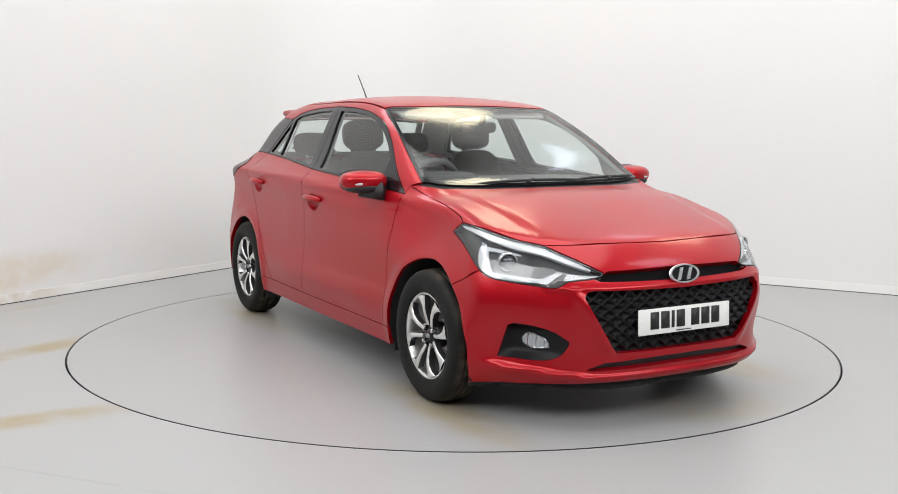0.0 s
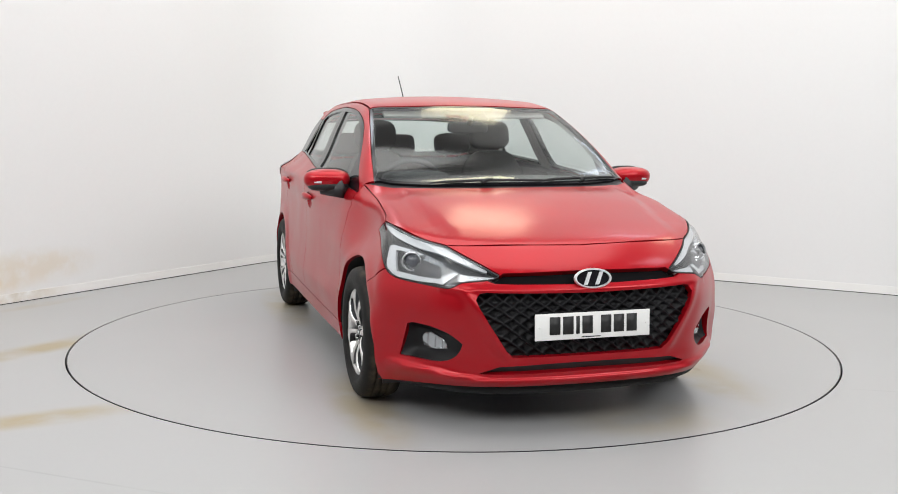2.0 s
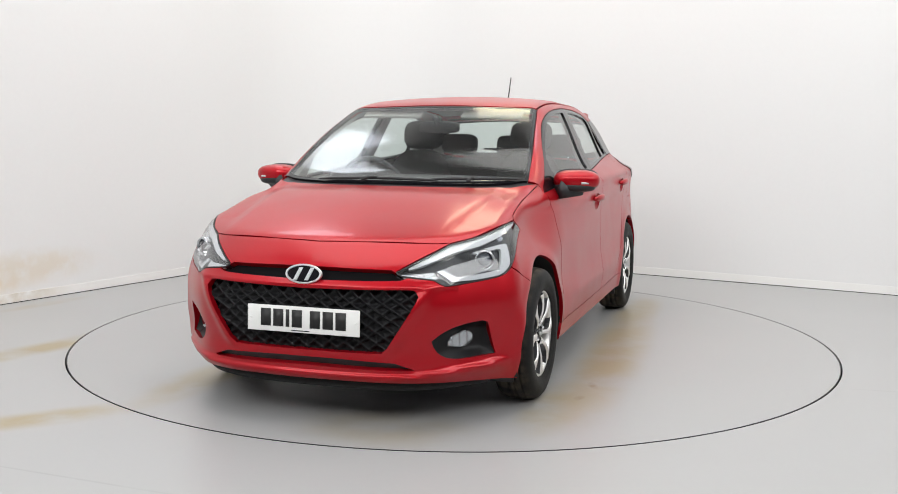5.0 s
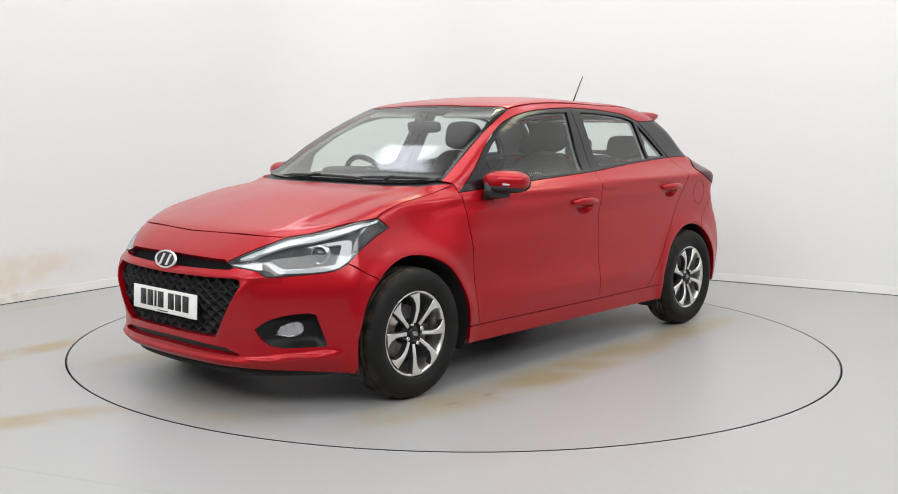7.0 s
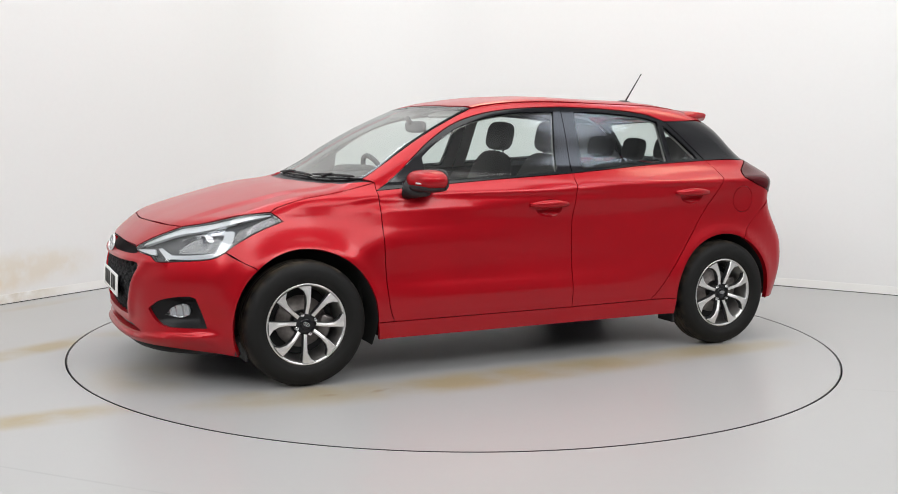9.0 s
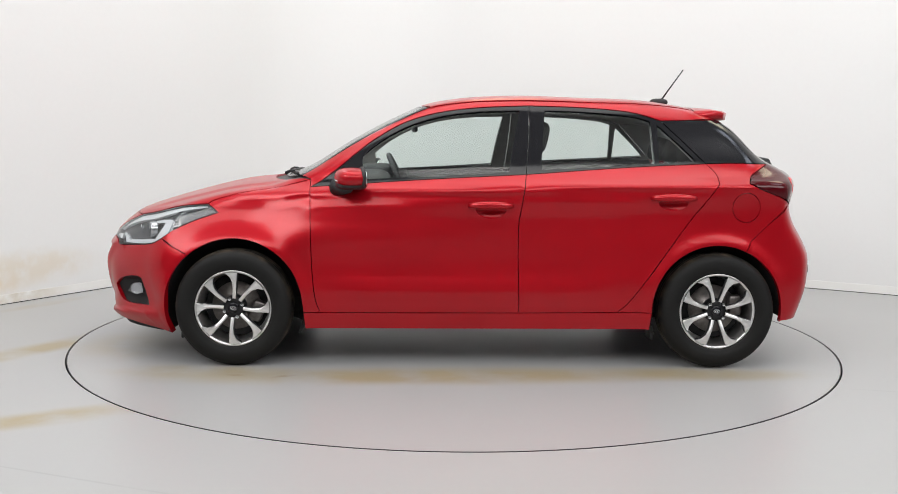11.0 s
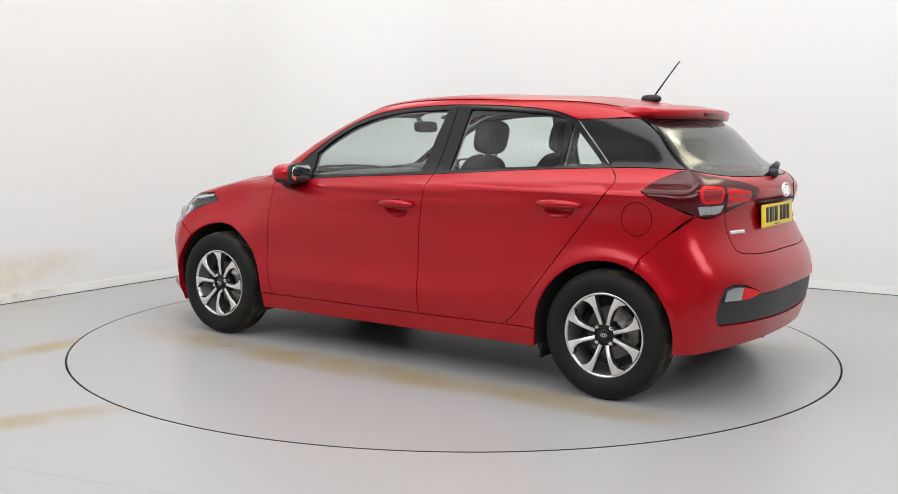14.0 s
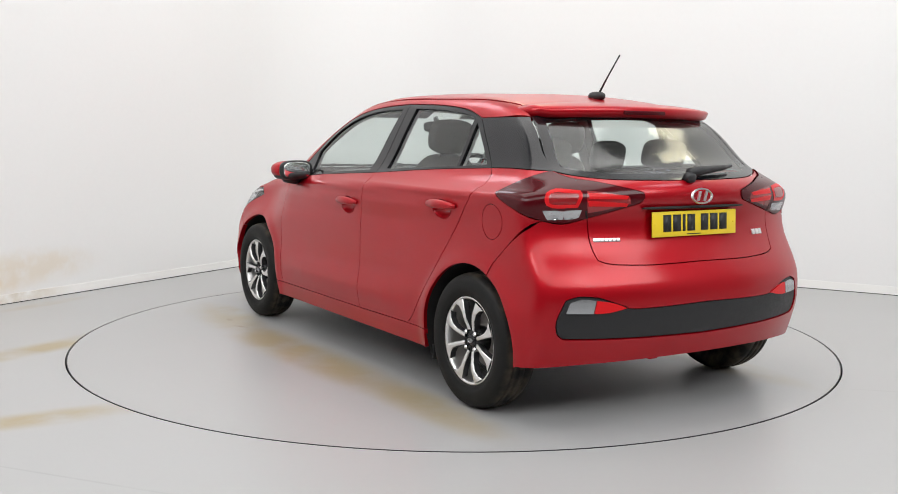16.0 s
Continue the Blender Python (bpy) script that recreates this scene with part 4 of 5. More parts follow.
        # tail lamp
        tail = loop(TAILV, TAIL_UP, TAIL_IN, TAIL_LOW_IN, TAIL_LOW, TAIL_FRONT, TAIL_TOP)
        t = panel("tail_lamp", TAILV, tail, TAIL_RED, car, flip=flip, lift=0.004, grid=0.02, label="dark red tail lamp with bright red elements")
        red_a = loop(TAILV, at((-1.684, 0.735, 0.994), (-1.688, 0.689, 1.012), (-1.733, 0.592, 1.006)), at((-1.733, 0.592, 1.006), (-1.745, 0.586, 0.982), (-1.739, 0.608, 0.937)), at((-1.739, 0.608, 0.937), (-1.70, 0.716, 0.936), (-1.689, 0.745, 0.962), (-1.684, 0.735, 0.994)))
        core = shrink(red_a, 0.014)
        panel("light_element", TAILV, red_a, TAIL_BRIGHT, t, holes=(core,), lift=0.0055, depth=0.002, gap=0, grid=0.012, flip=flip, label="bright red light ring")
        panel("light_core", TAILV, shrink(red_a, 0.0145), TAIL_MID, t, lift=0.0048, depth=0.001, gap=0, grid=0.006, relief=lambda p: 0.0012 * np.sin(p[:, 2] * 420), flip=flip, label="ribbed red light core")
        band = loop(TAILV, at((-1.739, 0.560, 1.005), (-1.777, 0.467, 0.996), (-1.799, 0.372, 0.978)), at((-1.799, 0.372, 0.978), (-1.80, 0.368, 0.952)), at((-1.80, 0.368, 0.952), (-1.774, 0.484, 0.927), (-1.748, 0.560, 0.914)), at((-1.748, 0.560, 0.914), (-1.739, 0.560, 1.005)))
        panel("light_band", TAILV, band, TAIL_MID, t, lift=0.0048, depth=0.001, gap=0, grid=0.012, flip=flip, label="red light band on the tailgate")
        for k, z in enumerate((0.986, 0.955)):
            bar = loop(TAILV, at((-1.738, 0.552, z + 0.011), (-1.79, 0.45, z + 0.004), (-1.80, 0.38, z - 0.002)), at((-1.80, 0.38, z - 0.002), (-1.80, 0.39, z - 0.016)), at((-1.80, 0.39, z - 0.016), (-1.785, 0.47, z - 0.014), (-1.75, 0.555, z - 0.012)), at((-1.75, 0.555, z - 0.012), (-1.738, 0.552, z + 0.011)))
            panel("light_bar", TAILV, bar, TAIL_BRIGHT, t, lift=0.0055, depth=0.002, gap=0, grid=0.012, flip=flip, label="bright red light bar")
        rev = loop(TAILV, at((-1.683, 0.753, 0.924), (-1.746, 0.595, 0.928)), at((-1.746, 0.595, 0.928), (-1.740, 0.600, 0.905), (-1.736, 0.622, 0.888), (-1.69, 0.736, 0.884)), at((-1.69, 0.736, 0.884), (-1.683, 0.753, 0.924)))
        panel("reversing_lamp", TAILV, rev, SILVER, t, lift=0.0055, depth=0.002, gap=0, grid=0.008, relief=lambda p: 0.0015 * np.sin(p[:, 1] * 500), flip=flip, label="clear reversing lamp")
        # the lid's split across the lamp
        part("lamp_split", tube([tuple(v * (1, ysign(flip), 1)) for v in strike(*TAILV.rays(TAILV.flat(at((-1.69, 0.585, 1.045), (-1.735, 0.578, 0.98), (-1.75, 0.573, 0.92), (-1.75, 0.567, 0.890)))))], 0.006, 6), DARK, t)
        white = loop(TAILV, at((-1.811, 0.713, 0.503), (-1.817, 0.696, 0.548)), at((-1.817, 0.696, 0.548), (-1.834, 0.648, 0.561), (-1.855, 0.587, 0.555)), at((-1.855, 0.587, 0.555), (-1.853, 0.600, 0.500)), at((-1.853, 0.600, 0.500), (-1.811, 0.713, 0.503)))
        panel("bumper_lamp", TAILV, white, SILVER, car, lift=0.003, depth=0.02, gap=0, grid=0.01, flip=flip, label="clear lamp in the rear bumper")
        red = loop(TAILV, at((-1.853, 0.596, 0.500), (-1.856, 0.583, 0.554)), at((-1.856, 0.583, 0.554), (-1.876, 0.515, 0.543), (-1.891, 0.446, 0.519)), at((-1.891, 0.446, 0.519), (-1.872, 0.531, 0.502), (-1.853, 0.596, 0.500)))
        panel("reflector", TAILV, red, TAIL_BRIGHT, car, lift=0.003, depth=0.02, gap=0, grid=0.01, flip=flip, label="bright red bumper reflector")


TAIL_MID = material("red_light_core", (0.24, 0.004, 0.007), 0.25, Coat_Weight=0.6)
LENS_DARK = material("projector_glass", (0.03, 0.035, 0.05), 0.03, Coat_Weight=1.0)


def plate(m, mat, label):
    """A number plate with plain bars for its characters; m: its face looks along its own z."""
    ob = part("number_plate", box((0.52, 0.111, 0.006), m, 0.002), mat, car, label)
    x = -0.196
    for k in range(7):
        w = 0.016 if k == 2 else 0.047
        part("character_bar", box((w, 0.074, 0.0016), m @ Matrix.Translation((x + w / 2, 0.004, 0.0038)), 0), INK, ob)
        x += w + (0.037 if k == 3 else 0.012)
    part("small_print_bar", box((0.085, 0.004, 0.0014), m @ Matrix.Translation((-0.01, -0.047, 0.0036)), 0), INK, ob)
    for sx in (-0.243, 0.243):
        part("screw_cap", blob((0.011, 0.011, 0.005), 1, m @ Matrix.Translation((sx, 0, 0.003)), 10, 6), mat, ob)


def emblem(m, w, h, name="emblem", back=False):
    """An oval bright ring with two slanting bars."""
    bm = bmesh.new()
    n = 48
    ring = []
    for k in range(n):
        a = 2 * math.pi * k / n
        ring.append([bm.verts.new(m @ Vector((c * math.cos(a), d * math.sin(a), z))) for c, d, z in ((w, h, 0), (w * 0.96, h * 0.95, 0.007), (w * 0.86, h * 0.82, 0.007), (w * 0.83, h * 0.78, 0))])
    for k in range(n):
        r, s = ring[k], ring[(k + 1) % n]
        for j in range(3):
            bm.faces.new((r[j], s[j], s[j + 1], r[j + 1]))
    for sx in (-0.3, 0.3):
        q = [(sx * w - 0.22 * w, -0.62 * h), (sx * w - 0.02 * w, -0.62 * h), (sx * w + 0.26 * w, 0.62 * h), (sx * w + 0.06 * w, 0.62 * h)]
        lo, hi = ([bm.verts.new(m @ Vector((x, y, z))) for x, y in q] for z in (0.0, 0.006))
        bm.faces.new(hi)
        for j in range(4):
            bm.faces.new((lo[j], lo[(j + 1) % 4], hi[(j + 1) % 4], hi[j]))
    bmesh.ops.recalc_face_normals(bm, faces=bm.faces)
    ob = part(name, bm, BADGE, car, "oval chrome emblem", smooth=False)
    if back:
        part("backing", sheet([(0.9 * w * math.cos(k * math.pi / 16), 0.88 * h * math.sin(k * math.pi / 16)) for k in range(32)], m @ Matrix.Translation((0, 0, 0.003)), 0.006), BLACK_GLOSS, ob, "black emblem backing", smooth=False)
    return ob


def facing(p, n, up=(0, 0, 1)):
    """A pose whose z axis looks along n and whose y axis points up."""
    z = Vector(n).normalized()
    x = Vector(up).cross(z).normalized()
    return Matrix.Translation(p) @ Matrix((x, z.cross(x), z)).transposed().to_4x4()


def front_and_rear_trim():
    plate(facing((2.080, 0, 0.459), (1, 0, 0.04)), WHITE_PLATE, "white front number plate with black bars")
    plate(facing((-1.824, 0, 0.857), (-1, 0, 0.06)), YELLOW_PLATE, "yellow rear number plate with black bars")
    emblem(facing((2.066, 0, 0.653), (1, 0, 0.25)), 0.086, 0.043, back=True)
    emblem(facing((-1.858, 0, 0.979), (-1, 0, 0.12)), 0.066, 0.036)
    # badges beside the plate, as plain bars
    for y0, n, w, gap in ((0.572, 7, 0.017, 0.0055), (-0.418, 3, 0.026, 0.008)):
        for k in range(n):
            y = y0 - k * (w + gap) - w / 2
            q = strike(*TAILV.rays(TAILV.flat(at((-1.8, y, 0.797)))))[0]
            nn = normals(q[None])[0]
            part("badge_bar", box((w, 0.016 if n == 7 else 0.026, 0.004), facing(q + nn * 0.002, nn), 0.001), BADGE, car, "small chrome badge")
    # shade under the lid's overhang, as a dark bar above the rear plate
    part("lid_edge_shade", blob((0.04, 0.62, 0.012), 0.5, pose(-1.815, 0, 0.929)), DARK, car, "dark bar for the shade under the lid's edge, above the rear plate")
    # spoiler over the rear window
    bm = bmesh.new()
    rows = []
    for k in range(41):
        y = -0.54 + 1.08 * k / 40
        a = abs(y) / 0.54
        lead = above((-1.235 + 0.03 * a * a, y))[0]
        tx = -1.480 + 0.115 * a ** 2.4
        tz = 1.374 - 0.010 * a**2
        ez = max(0.0, a - 0.93) / 0.07
        mid = Vector((lead[0] * 0.45 + tx * 0.55, y, lead[2] * 0.42 + tz * 0.58 + 0.008))
        under = 0.046 * (1 - 0.5 * ez)
        prof = [Vector((lead[0], y, lead[2] + 0.002)), mid, Vector((tx + 0.02, y, tz + 0.002)), Vector((tx, y, tz - 0.008)), Vector((tx + 0.006, y, tz - under)), Vector((tx + 0.10, y, tz - under - 0.012)), Vector((lead[0] - 0.06, y, lead[2] - 0.07))]
        rows.append([bm.verts.new(v) for v in prof])
    for r, s in zip(rows, rows[1:]):
        for j in range(len(r) - 1):
            bm.faces.new((r[j], r[j + 1], s[j + 1], s[j]))
    bm.faces.new(rows[0]), bm.faces.new(rows[-1][::-1])
    bmesh.ops.recalc_face_normals(bm, faces=bm.faces)
    ob = part("spoiler", bm, RED, car)
    part("brake_light", box((0.01, 0.26, 0.018), pose(-1.476, 0, 1.345), 0.003), TAIL_RED, ob, "dark red high brake light")
    # aerial
    foot = blob((0.11, 0.05, 0.045), 0.8, pose(-1.130, 0.0, 1.430))
    a = part("aerial", foot, BLACK, car, "short black roof aerial")
    part("mast", tube([(-1.145, 0, 1.442), (-1.20, -0.004, 1.52), (-1.276, -0.012, 1.625)], [0.0055, 0.004, 0.0035], 8), BLACK, a)
    # wipers
    for root, ends in (((1.095, -0.16), ((1.04, -0.42), (1.055, 0.24))), ((1.055, 0.40), ((1.04, 0.20), (0.955, 0.63)))):
        q = above(*np.linspace(ends[0], ends[1], 9)) + (0, 0, 0.009)
        w = part("wiper", tube([tuple(v) for v in q], [0.004] + [0.008] * 7 + [0.004], 6), BLACK, car, "black windscreen wiper")
        mid = above(root, ((ends[0][0] + ends[1][0]) / 2, (ends[0][1] + ends[1][1]) / 2)) + (0, 0, 0.016)
        part("arm", tube([tuple(mid[0]), tuple(mid.mean(0) + (0, 0, 0.006)), tuple(mid[1])], [0.012, 0.008, 0.006], 6), BLACK, w)
    q = strike(*HATCH.rays(HATCH.flat(at((-1.78, 0.02, 1.060), (-1.76, -0.1, 1.075), (-1.735, -0.24, 1.088), (-1.70, -0.34, 1.095))))) + (-0.02, 0, 0.02)
    w = part("rear_wiper", tube([tuple(v) for v in q], [0.022, 0.020, 0.013, 0.007], 10), BLACK, car, "black rear wiper")
    part("pivot", blob((0.05, 0.06, 0.05), 0.8, pose(-1.80, 0.02, 1.058)), BLACK, w)
    # dark skirt under the front bumper
    q = strike(*NOSEV.rays(NOSEV.flat(at(*[(1.2 + math.cos(a), math.sin(a), 0.212) for a in np.linspace(-0.93, 0.93, 40)]))))
    part("skirt", tube([tuple(v * (0.965, 0.95, 1) - (0, 0, 0.032)) for v in q], 0.022, 8), DARK, car)
    part("tow_eye_tab", box((0.03, 0.05, 0.02), pose(-1.85, 0.26, 0.284), 0.004), RED, car)


def mirrors():
    for flip in (False, True):
        s = ysign(flip)
        m = pose(0.652, 0.868 * s, 0.998, 0, 0, 10 * s)
        cap = blob((0.175, 0.242, 0.106), 0.78, m, 36, 22)
        for v in cap.verts:
            local = m.inverted() @ v.co
            local.x = max(local.x, -0.052)
            local.z = max(local.z, -0.034)
            v.co = m @ local
        ob = part("door_mirror", cap, RED, car, "red door mirror with indicator strip")
        part("housing", blob((0.165, 0.212, 0.060), 0.72, pose(0.655, 0.862 * s, 0.967, 0, 0, 10 * s), 32, 18), BLACK, ob)
        part("mirror_rim", blob((0.030, 0.230, 0.116), 0.66, pose(0.600, 0.857 * s, 0.998, 0, 0, 8 * s)), BLACK, ob)
        part("mirror_glass", blob((0.008, 0.186, 0.092), 0.62, pose(0.584, 0.857 * s, 0.998, 0, 0, 8 * s)), MIRROR, ob, "silvered mirror glass")
        arc = [m @ Vector((0.086 * math.cos(a), s * (0.01 + 0.100 * math.sin(a)), -0.012)) for a in np.linspace(0.15, 1.75, 14)]
        part("indicator", tube([tuple(v) for v in arc], 0.006, 8), LAMP_WHITE, ob, "clear indicator strip")
        part("arm", tube([(0.735, 0.79 * s, 0.951), (0.70, 0.83 * s, 0.943), (0.665, 0.90 * s, 0.946)], [0.050, 0.036, 0.026], 12), BLACK, ob)


MIRROR = material("mirror", (0.9, 0.92, 0.93), 0.02, 1.0)
lamps()
front_and_rear_trim()
mirrors()


# ---- wheels, arches and underside ----
def wheel():
    """A wheel about its own y axis, its face towards +y."""
    rim = part("wheel", lathe([(0.168, -0.10), (0.175, -0.02), (0.182, 0.035), (0.188, 0.066), (0.193, 0.076), (0.2005, 0.078), (0.203, 0.074), (0.203, 0.066)]), ALLOY, car, "six-inch-wide bright alloy wheel with paired spokes")
    rim["label"] = "bright machined alloy wheel with paired spokes"
    tyre = lathe([(0.196, 0.062), (0.203, 0.080), (0.214, 0.089), (0.222, 0.0895), (0.226, 0.0925), (0.245, 0.0955), (0.268, 0.0945), (0.284, 0.089), (0.2965, 0.079), (0.303, 0.068), (0.3075, 0.052), (0.3085, 0.045), (0.303, 0.043), (0.303, 0.037), (0.3095, 0.035),
                  (0.310, 0.012), (0.304, 0.010), (0.304, 0.004), (0.310, 0.002), (0.310, -0.02), (0.304, -0.022), (0.304, -0.028), (0.3095, -0.03), (0.3075, -0.055), (0.295, -0.08), (0.26, -0.095), (0.2, -0.07)], 96)
    part("tyre", tyre, TYRE, rim, "black tyre with dust on its tread")
    # spokes: four pairs, bright face and dark flanks
    face = lambda r: 0.080 - 0.030 * max(0.0, (0.12 - r) / 0.12) + 0.004 * math.sin(r * 16)
    for k in range(4):
        for s in (1, -1):
            bm = bmesh.new()
            inner = [(0.050, 8), (0.080, 10.5), (0.110, 12.3), (0.14, 13.6), (0.170, 14.6), (0.191, 15)]
            outer = [(0.052, 30), (0.076, 26), (0.105, 24), (0.14, 25), (0.168, 29.5), (0.191, 37)]
            rows = []
            for (r0, a0), (r1, a1) in zip(inner, outer):
                q = []
                for r, a, dz in ((r0, a0, -0.032), (r0, a0 + 0.6, -0.004), (r0, a0 + 1.6, 0.0), ((r0 + r1) / 2, (a0 + a1) / 2, 0.0025), (r1, a1 - 1.6, 0.0), (r1, a1 - 0.6, -0.004), (r1, a1, -0.032)):
                    t = math.radians(90 * k + s * a)
                    q.append(bm.verts.new((r * math.cos(t), face(r) + dz, r * math.sin(t))))
                rows.append(q)
            for r, w in zip(rows, rows[1:]):
                for j in range(6):
                    f = bm.faces.new((r[j], r[j + 1], w[j + 1], w[j]))
                    f.material_index = 0 if 1 <= j <= 4 else 1
            bmesh.ops.recalc_face_normals(bm, faces=bm.faces)
            if bm.faces[2].normal.y < 0:
                bmesh.ops.reverse_faces(bm, faces=bm.faces)
            part("spoke", bm, [ALLOY, GUNMETAL], rim, smooth=False)
    part("hub", lathe([(0.001, 0.057), (0.040, 0.056), (0.058, 0.050), (0.066, 0.02), (0.06, -0.02)], 48), HUB, rim)
    part("centre_cap", lathe([(0.001, 0.067), (0.022, 0.066), (0.028, 0.063), (0.030, 0.050)], 40), BLACK_GLOSS, rim)
    badge = emblem(Matrix.Rotation(math.radians(-90), 4, "X") @ Matrix.Translation((0, 0, 0.0675)), 0.017, 0.010, "cap_emblem")
    badge.parent = rim
    for k in range(4):
        a = math.radians(45 + 90 * k)
        bm = lathe([(0.001, 0.076), (0.008, 0.075), (0.011, 0.070), (0.012, 0.046)], 6)
        bm.transform(Matrix.Translation((0.05 * math.cos(a), 0, 0.05 * math.sin(a))))
        part("wheel_nut", bm, CHROME, rim, smooth=False)
    part("brake_disc", lathe([(0.001, -0.004), (0.07, -0.004), (0.075, -0.02), (0.128, -0.02), (0.128, -0.04)], 56), STEEL, rim)
    part("brake_backplate", lathe([(0.001, -0.045), (0.165, -0.045), (0.17, -0.06)], 40), DARK, rim)
    part("caliper", box((0.07, 0.06, 0.11), pose(-0.115, -0.02, 0.02), 0.012), STEEL, rim)
    return rim


def tyre_material():
    """Black rubber with pale dust on parts of the tread."""
    m = speckle(material("dusty_tyre", (0.0075, 0.0073, 0.007), 0.62, Specular_IOR_Level=0.22), 240, 0.2, 0.06, 0.0006, 9)
    nt, b = m.node_tree, m.node_tree.nodes["Principled BSDF"]
    last = b.inputs["Base Color"].links[0].from_socket
    tc, sep, noi = nt.nodes.new("ShaderNodeTexCoord"), nt.nodes.new("ShaderNodeSeparateXYZ"), nt.nodes.new("ShaderNodeTexNoise")
    nt.links.new(tc.outputs["Object"], sep.inputs[0]), nt.links.new(tc.outputs["Object"], noi.inputs["Vector"])
    noi.inputs["Scale"].default_value, noi.inputs["Detail"].default_value = 14, 6
    band = nt.nodes.new("ShaderNodeMapRange")
    band.inputs["From Min"].default_value, band.inputs["From Max"].default_value = 0.085, 0.055
    nt.links.new(sep.outputs["Y"], band.inputs["Value"])
    dust = nt.nodes.new("ShaderNodeMapRange")
    dust.inputs["From Min"].default_value, dust.inputs["From Max"].default_value, dust.inputs["To Max"].default_value = 0.40, 0.75, 0.55
    nt.links.new(noi.outputs["Fac"], dust.inputs["Value"])
    mul, mix = nt.nodes.new("ShaderNodeMath"), nt.nodes.new("ShaderNodeMix")
    mul.operation, mix.data_type = "MULTIPLY", "RGBA"
    nt.links.new(band.outputs[0], mul.inputs[0]), nt.links.new(dust.outputs[0], mul.inputs[1])
    mix.inputs["B"].default_value = (0.16, 0.125, 0.085, 1)
    nt.links.new(mul.outputs[0], mix.inputs["Factor"]), nt.links.new(last, mix.inputs["A"]), nt.links.new(mix.outputs["Result"], b.inputs["Base Color"])
    return m


TYRE = tyre_material()
HUB = material("dark_hub", (0.02, 0.02, 0.021), 0.35, 0.5)


LEAN = 0.3  # degrees by which the body sits lower on its right


def running_gear():
    first = wheel()
    spots = ((1.278, 0.763, 0, 23), (-1.287, 0.768, 0, 0), (1.278, -0.763, 180, 10), (-1.287, -0.768, 180, 35))
    for k, (x, y, turn, spin) in enumerate(spots):
        m = pose(x, y, 0.3095 - y * math.tan(math.radians(LEAN)), 0, 0, turn) @ pose(0, 0, 0, 0, -spin, 0)
        if k == 0:
            first.matrix_basis = m
        else:
            copy_thing(first, m)
    for wx, r, sweep in ((1.275, 0.370, 224), (-1.28, 0.356, 208)):
        for s in (1, -1):
            bm = bmesh.new()
            rows = []
            for k in range(41):
                a = math.radians(-22 + sweep * k / 40)
                rows.append([bm.verts.new((wx + rr_ * math.cos(a), y * s, 0.31 + rr_ * math.sin(a))) for rr_, y in ((r - 0.004, 0.845), (r + 0.004, 0.80), (r + 0.004, 0.50), (0.10, 0.49))])
            for q, w in zip(rows, rows[1:]):
                for j in range(3):
                    bm.faces.new((q[j], q[j + 1], w[j + 1], w[j]))
            for q in rows:
                e = float(side((min(max(q[0].co.x, -1.62), 1.60), max(q[0].co.z, 0.2)))[0][1]) - 0.012
                q[0].co.y = s * e
            part("arch_liner", bm, DARK, car)
    floor_pan = bmesh.new()
    for size, at_ in (((3.30, 1.0, 0.08), (0.02, 0, 0.275)), ((1.78, 1.60, 0.10), (-0.01, 0, 0.25)), ((0.14, 1.16, 0.08), (1.72, 0, 0.26))):
        box(size, pose(*at_), 0.01, floor_pan)
    part("underside", floor_pan, DARK, car)
    part("silencer", blob((0.30, 0.60, 0.14), 0.5, pose(-1.55, -0.15, 0.32)), DARK, car)
    part("engine_block", box((0.75, 1.0, 0.45), pose(1.35, 0, 0.5), 0.03), DARK, car)
    for x, y, z in ((1.56, 0.71, 0.170), (-0.945, 0.755, 0.185)):
        for s in (1, -1):
            part("mud_flap", box((0.012, 0.14, 0.075), pose(x, y * s, z), 0.003), BLACK, car)


# ---- cabin ----
def seat(x, y):
    ob = part("front_seat", blob((0.52, 0.50, 0.17), 0.45, pose(x, y, 0.50, 0, -8, 0)), CLOTH, car, "dark grey cloth front seat")
    back = blob((0.15, 0.50, 0.66), 0.5, pose(x - 0.30, y, 0.80, 0, -18, 0))
    for v in back.verts:
        t = max(0.0, min(1.0, (v.co.z - 0.75) / 0.35))
        v.co.y = y + (v.co.y - y) * (1 - 0.28 * t)
    part("backrest", back, CLOTH, ob)
    part("headrest", blob((0.105, 0.265, 0.185), 0.6, pose(x - 0.425, y, 1.215, 0, -12, 0)), CLOTH, ob)
    for s in (-0.06, 0.06):
        part("headrest_post", tube([(x - 0.405, y + s, 1.06), (x - 0.425, y + s, 1.15)], 0.007, 8), CHROME, ob)


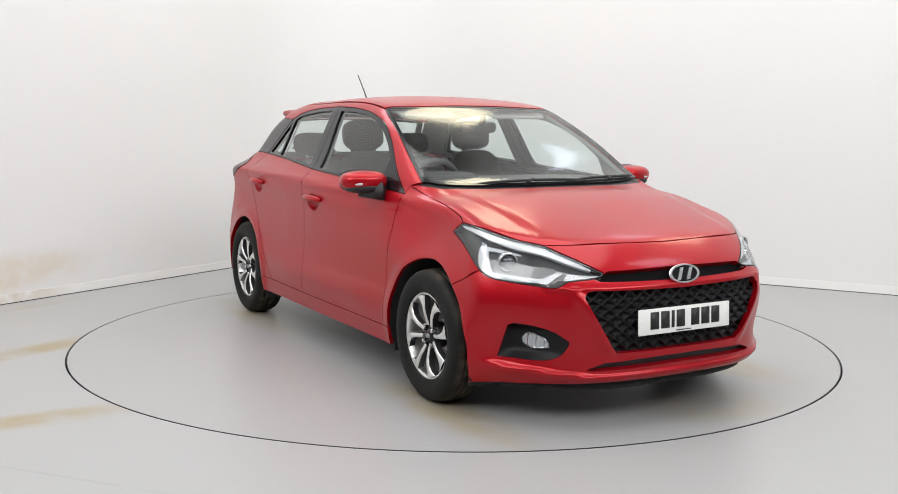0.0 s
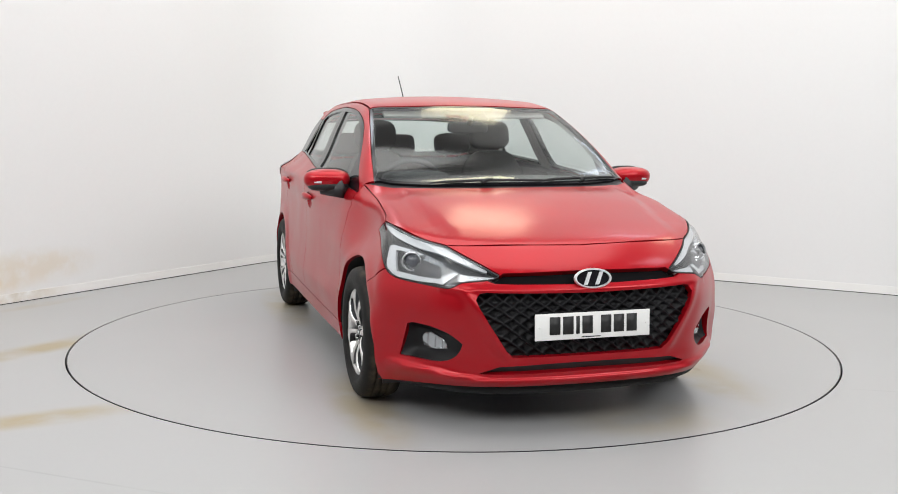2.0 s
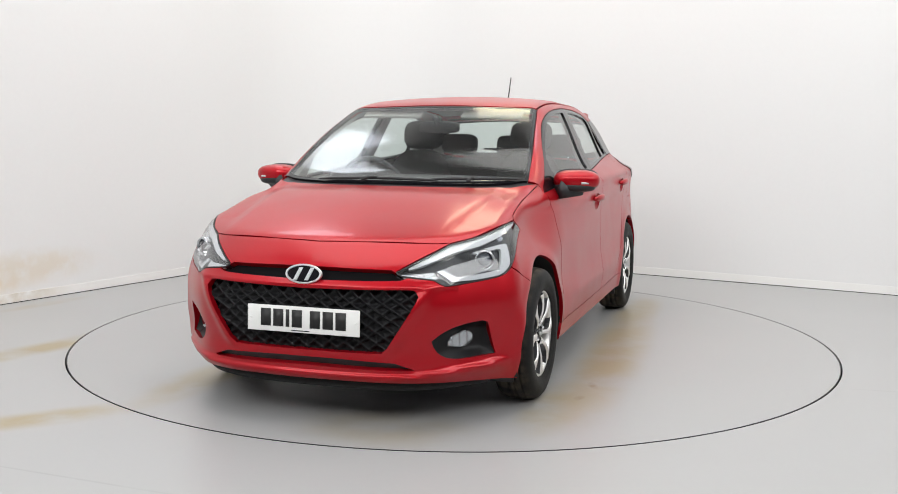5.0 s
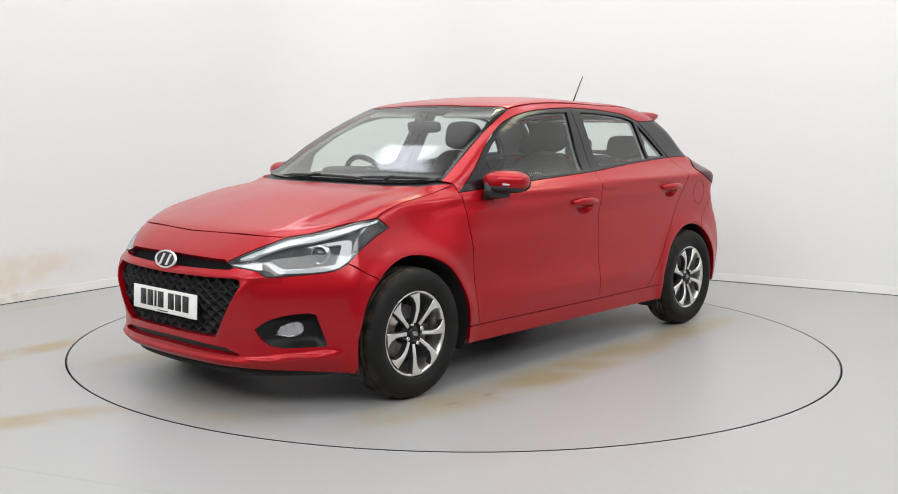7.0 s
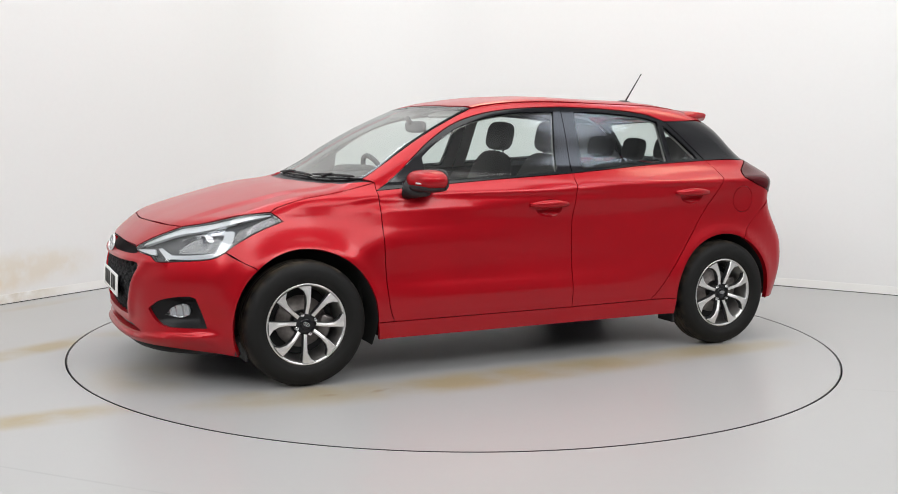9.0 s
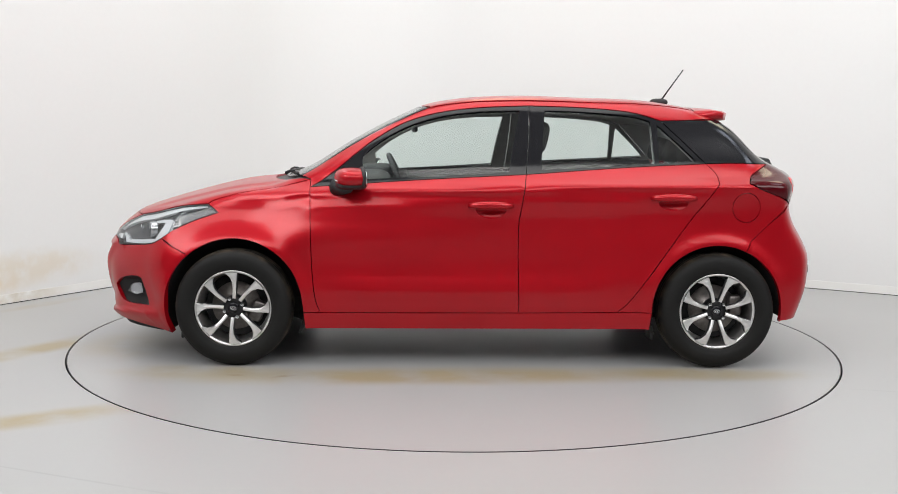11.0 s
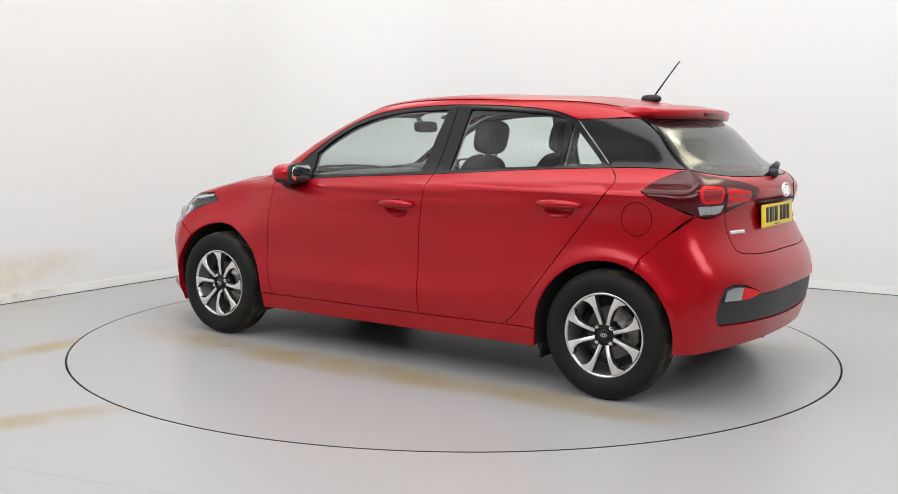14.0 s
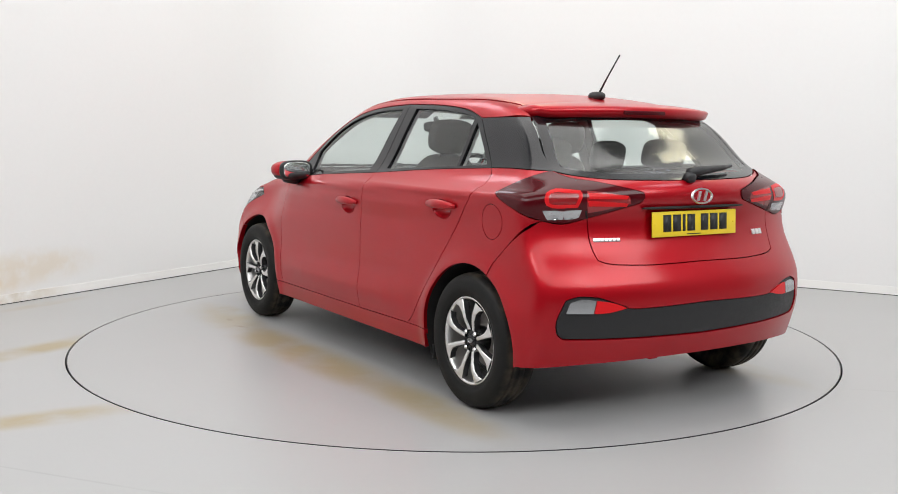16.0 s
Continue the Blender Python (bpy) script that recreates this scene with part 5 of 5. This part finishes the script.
def cabin():
    seat(0.06, 0.37)
    seat(0.0, -0.37)
    bench = part("rear_bench", blob((0.50, 1.30, 0.18), 0.4, pose(-0.80, 0, 0.50, 0, -6, 0)), CLOTH, car, "dark grey cloth rear bench")
    part("backrest", blob((0.16, 1.28, 0.62), 0.4, pose(-1.10, 0, 0.75, 0, -20, 0)), CLOTH, bench)
    for y, w, z in ((0.38, 0.27, 1.145), (0.0, 0.19, 1.135), (-0.38, 0.27, 1.145)):
        part("headrest", blob((0.09, w, 0.15), 0.55, pose(-1.225, y, z, 0, -14, 0)), CLOTH, bench)
        for s in (-0.05, 0.05):
            part("headrest_post", tube([(-1.20, y + s, 1.02), (-1.22, y + s, 1.10)], 0.006, 8), CHROME, bench)
    part("parcel_shelf", box((0.42, 1.16, 0.02), pose(-1.42, 0, 1.0), 0.005), CABIN, car)
    part("boot_floor", box((0.5, 1.1, 0.02), pose(-1.45, 0, 0.45), 0.005), CABIN, car)
    dash = part("dashboard", blob((0.50, 1.44, 0.28), 0.45, pose(0.72, 0, 0.855, 0, 6, 0)), CABIN, car, "dark grey plastic dashboard")
    part("lower_dash", blob((0.34, 1.36, 0.40), 0.4, pose(0.68, 0, 0.64)), CABIN, dash)
    part("centre_stack", blob((0.18, 0.26, 0.30), 0.4, pose(0.52, 0, 0.80, 0, -20, 0)), BLACK_GLOSS, dash)
    part("instrument_hood", blob((0.22, 0.36, 0.10), 0.5, pose(0.58, -0.37, 0.985)), CABIN, dash)
    part("bulkhead", box((0.03, 1.30, 0.62), pose(0.93, 0, 0.62), 0.0), DARK, dash)
    part("centre_console", blob((0.60, 0.20, 0.24), 0.35, pose(0.30, 0, 0.48)), CABIN, car)
    # steering wheel, raked towards the driver
    m = Matrix.Translation((0.425, -0.37, 0.925)) @ pose(0, 0, 0, 0, -64, 0)
    ring = [m @ Vector((0.182 * math.cos(2 * math.pi * k / 40), 0.182 * math.sin(2 * math.pi * k / 40), 0)) for k in range(40)]
    w = part("steering_wheel", tube([tuple(v) for v in ring], 0.016, 10, True), CABIN, car, "black steering wheel")
    part("boss", blob((0.13, 0.16, 0.06), 0.6, m @ pose(0, 0, 0.03)), CABIN, w)
    for a in (90, -90, 180):
        t = math.radians(a)
        part("spoke", tube([tuple(m @ Vector((0.05 * math.cos(t), 0.05 * math.sin(t), 0.02))), tuple(m @ Vector((0.18 * math.cos(t), 0.18 * math.sin(t), 0)))], 0.014, 8), SILVER_TRIM, w)
    # mirror and its stalk, sun visors
    mir = part("rear_view_mirror", blob((0.035, 0.245, 0.068), 0.5, pose(0.34, 0.0, 1.268, 0, 8, 3)), BLACK, car)
    part("stalk", tube([(0.37, 0, 1.285), (0.40, 0, 1.325)], 0.016, 8), BLACK, mir)
    for s in (1, -1):
        part("sun_visor", box((0.15, 0.36, 0.018), pose(0.245, 0.30 * s, 1.352, 0, 22, 0), 0.006), LINING, car)
    part("roof_console", blob((0.18, 0.16, 0.04), 0.5, pose(0.16, 0, 1.385, 0, 8, 0)), LINING, car)


SILVER_TRIM = material("silver_trim", (0.45, 0.45, 0.46), 0.35, 0.8)
running_gear()
cabin()


# ---- what moves: the turntable turns, and the car with it ----
HEADINGS = [(0.0, 30.63), (0.5, 29.70), (1.0, 27.14), (1.5, 23.13), (2.0, 17.59), (2.5, 11.80), (3.0, 5.96), (3.5, 0.08), (4.0, -5.82), (4.5, -11.67), (5.0, -17.59), (5.5, -23.47), (6.0, -29.35), (6.5, -35.22), (7.0, -41.05), (7.5, -46.77), (8.0, -52.44), (8.5, -57.96), (9.0, -63.58), (9.5, -69.56), (10.0, -75.59), (10.5, -81.63), (11.0, -87.71), (11.5, -93.74), (12.0, -99.77), (12.5, -105.59), (13.0, -111.31), (13.5, -117.18), (14.0, -123.06), (14.5, -128.88), (15.0, -134.81), (15.5, -140.68), (16.0, -146.71)]


def motions():
    walk(disc, [(t, pose(*AXLE, 0, 0, 0, a - 90)) for t, a in HEADINGS])
    walk(car, [(t, pose(0, 0, 0, 0, 0, a - 90) @ pose(-0.0695, -0.0278, 0, LEAN, 0, -0.344)) for t, a in HEADINGS])


motions()
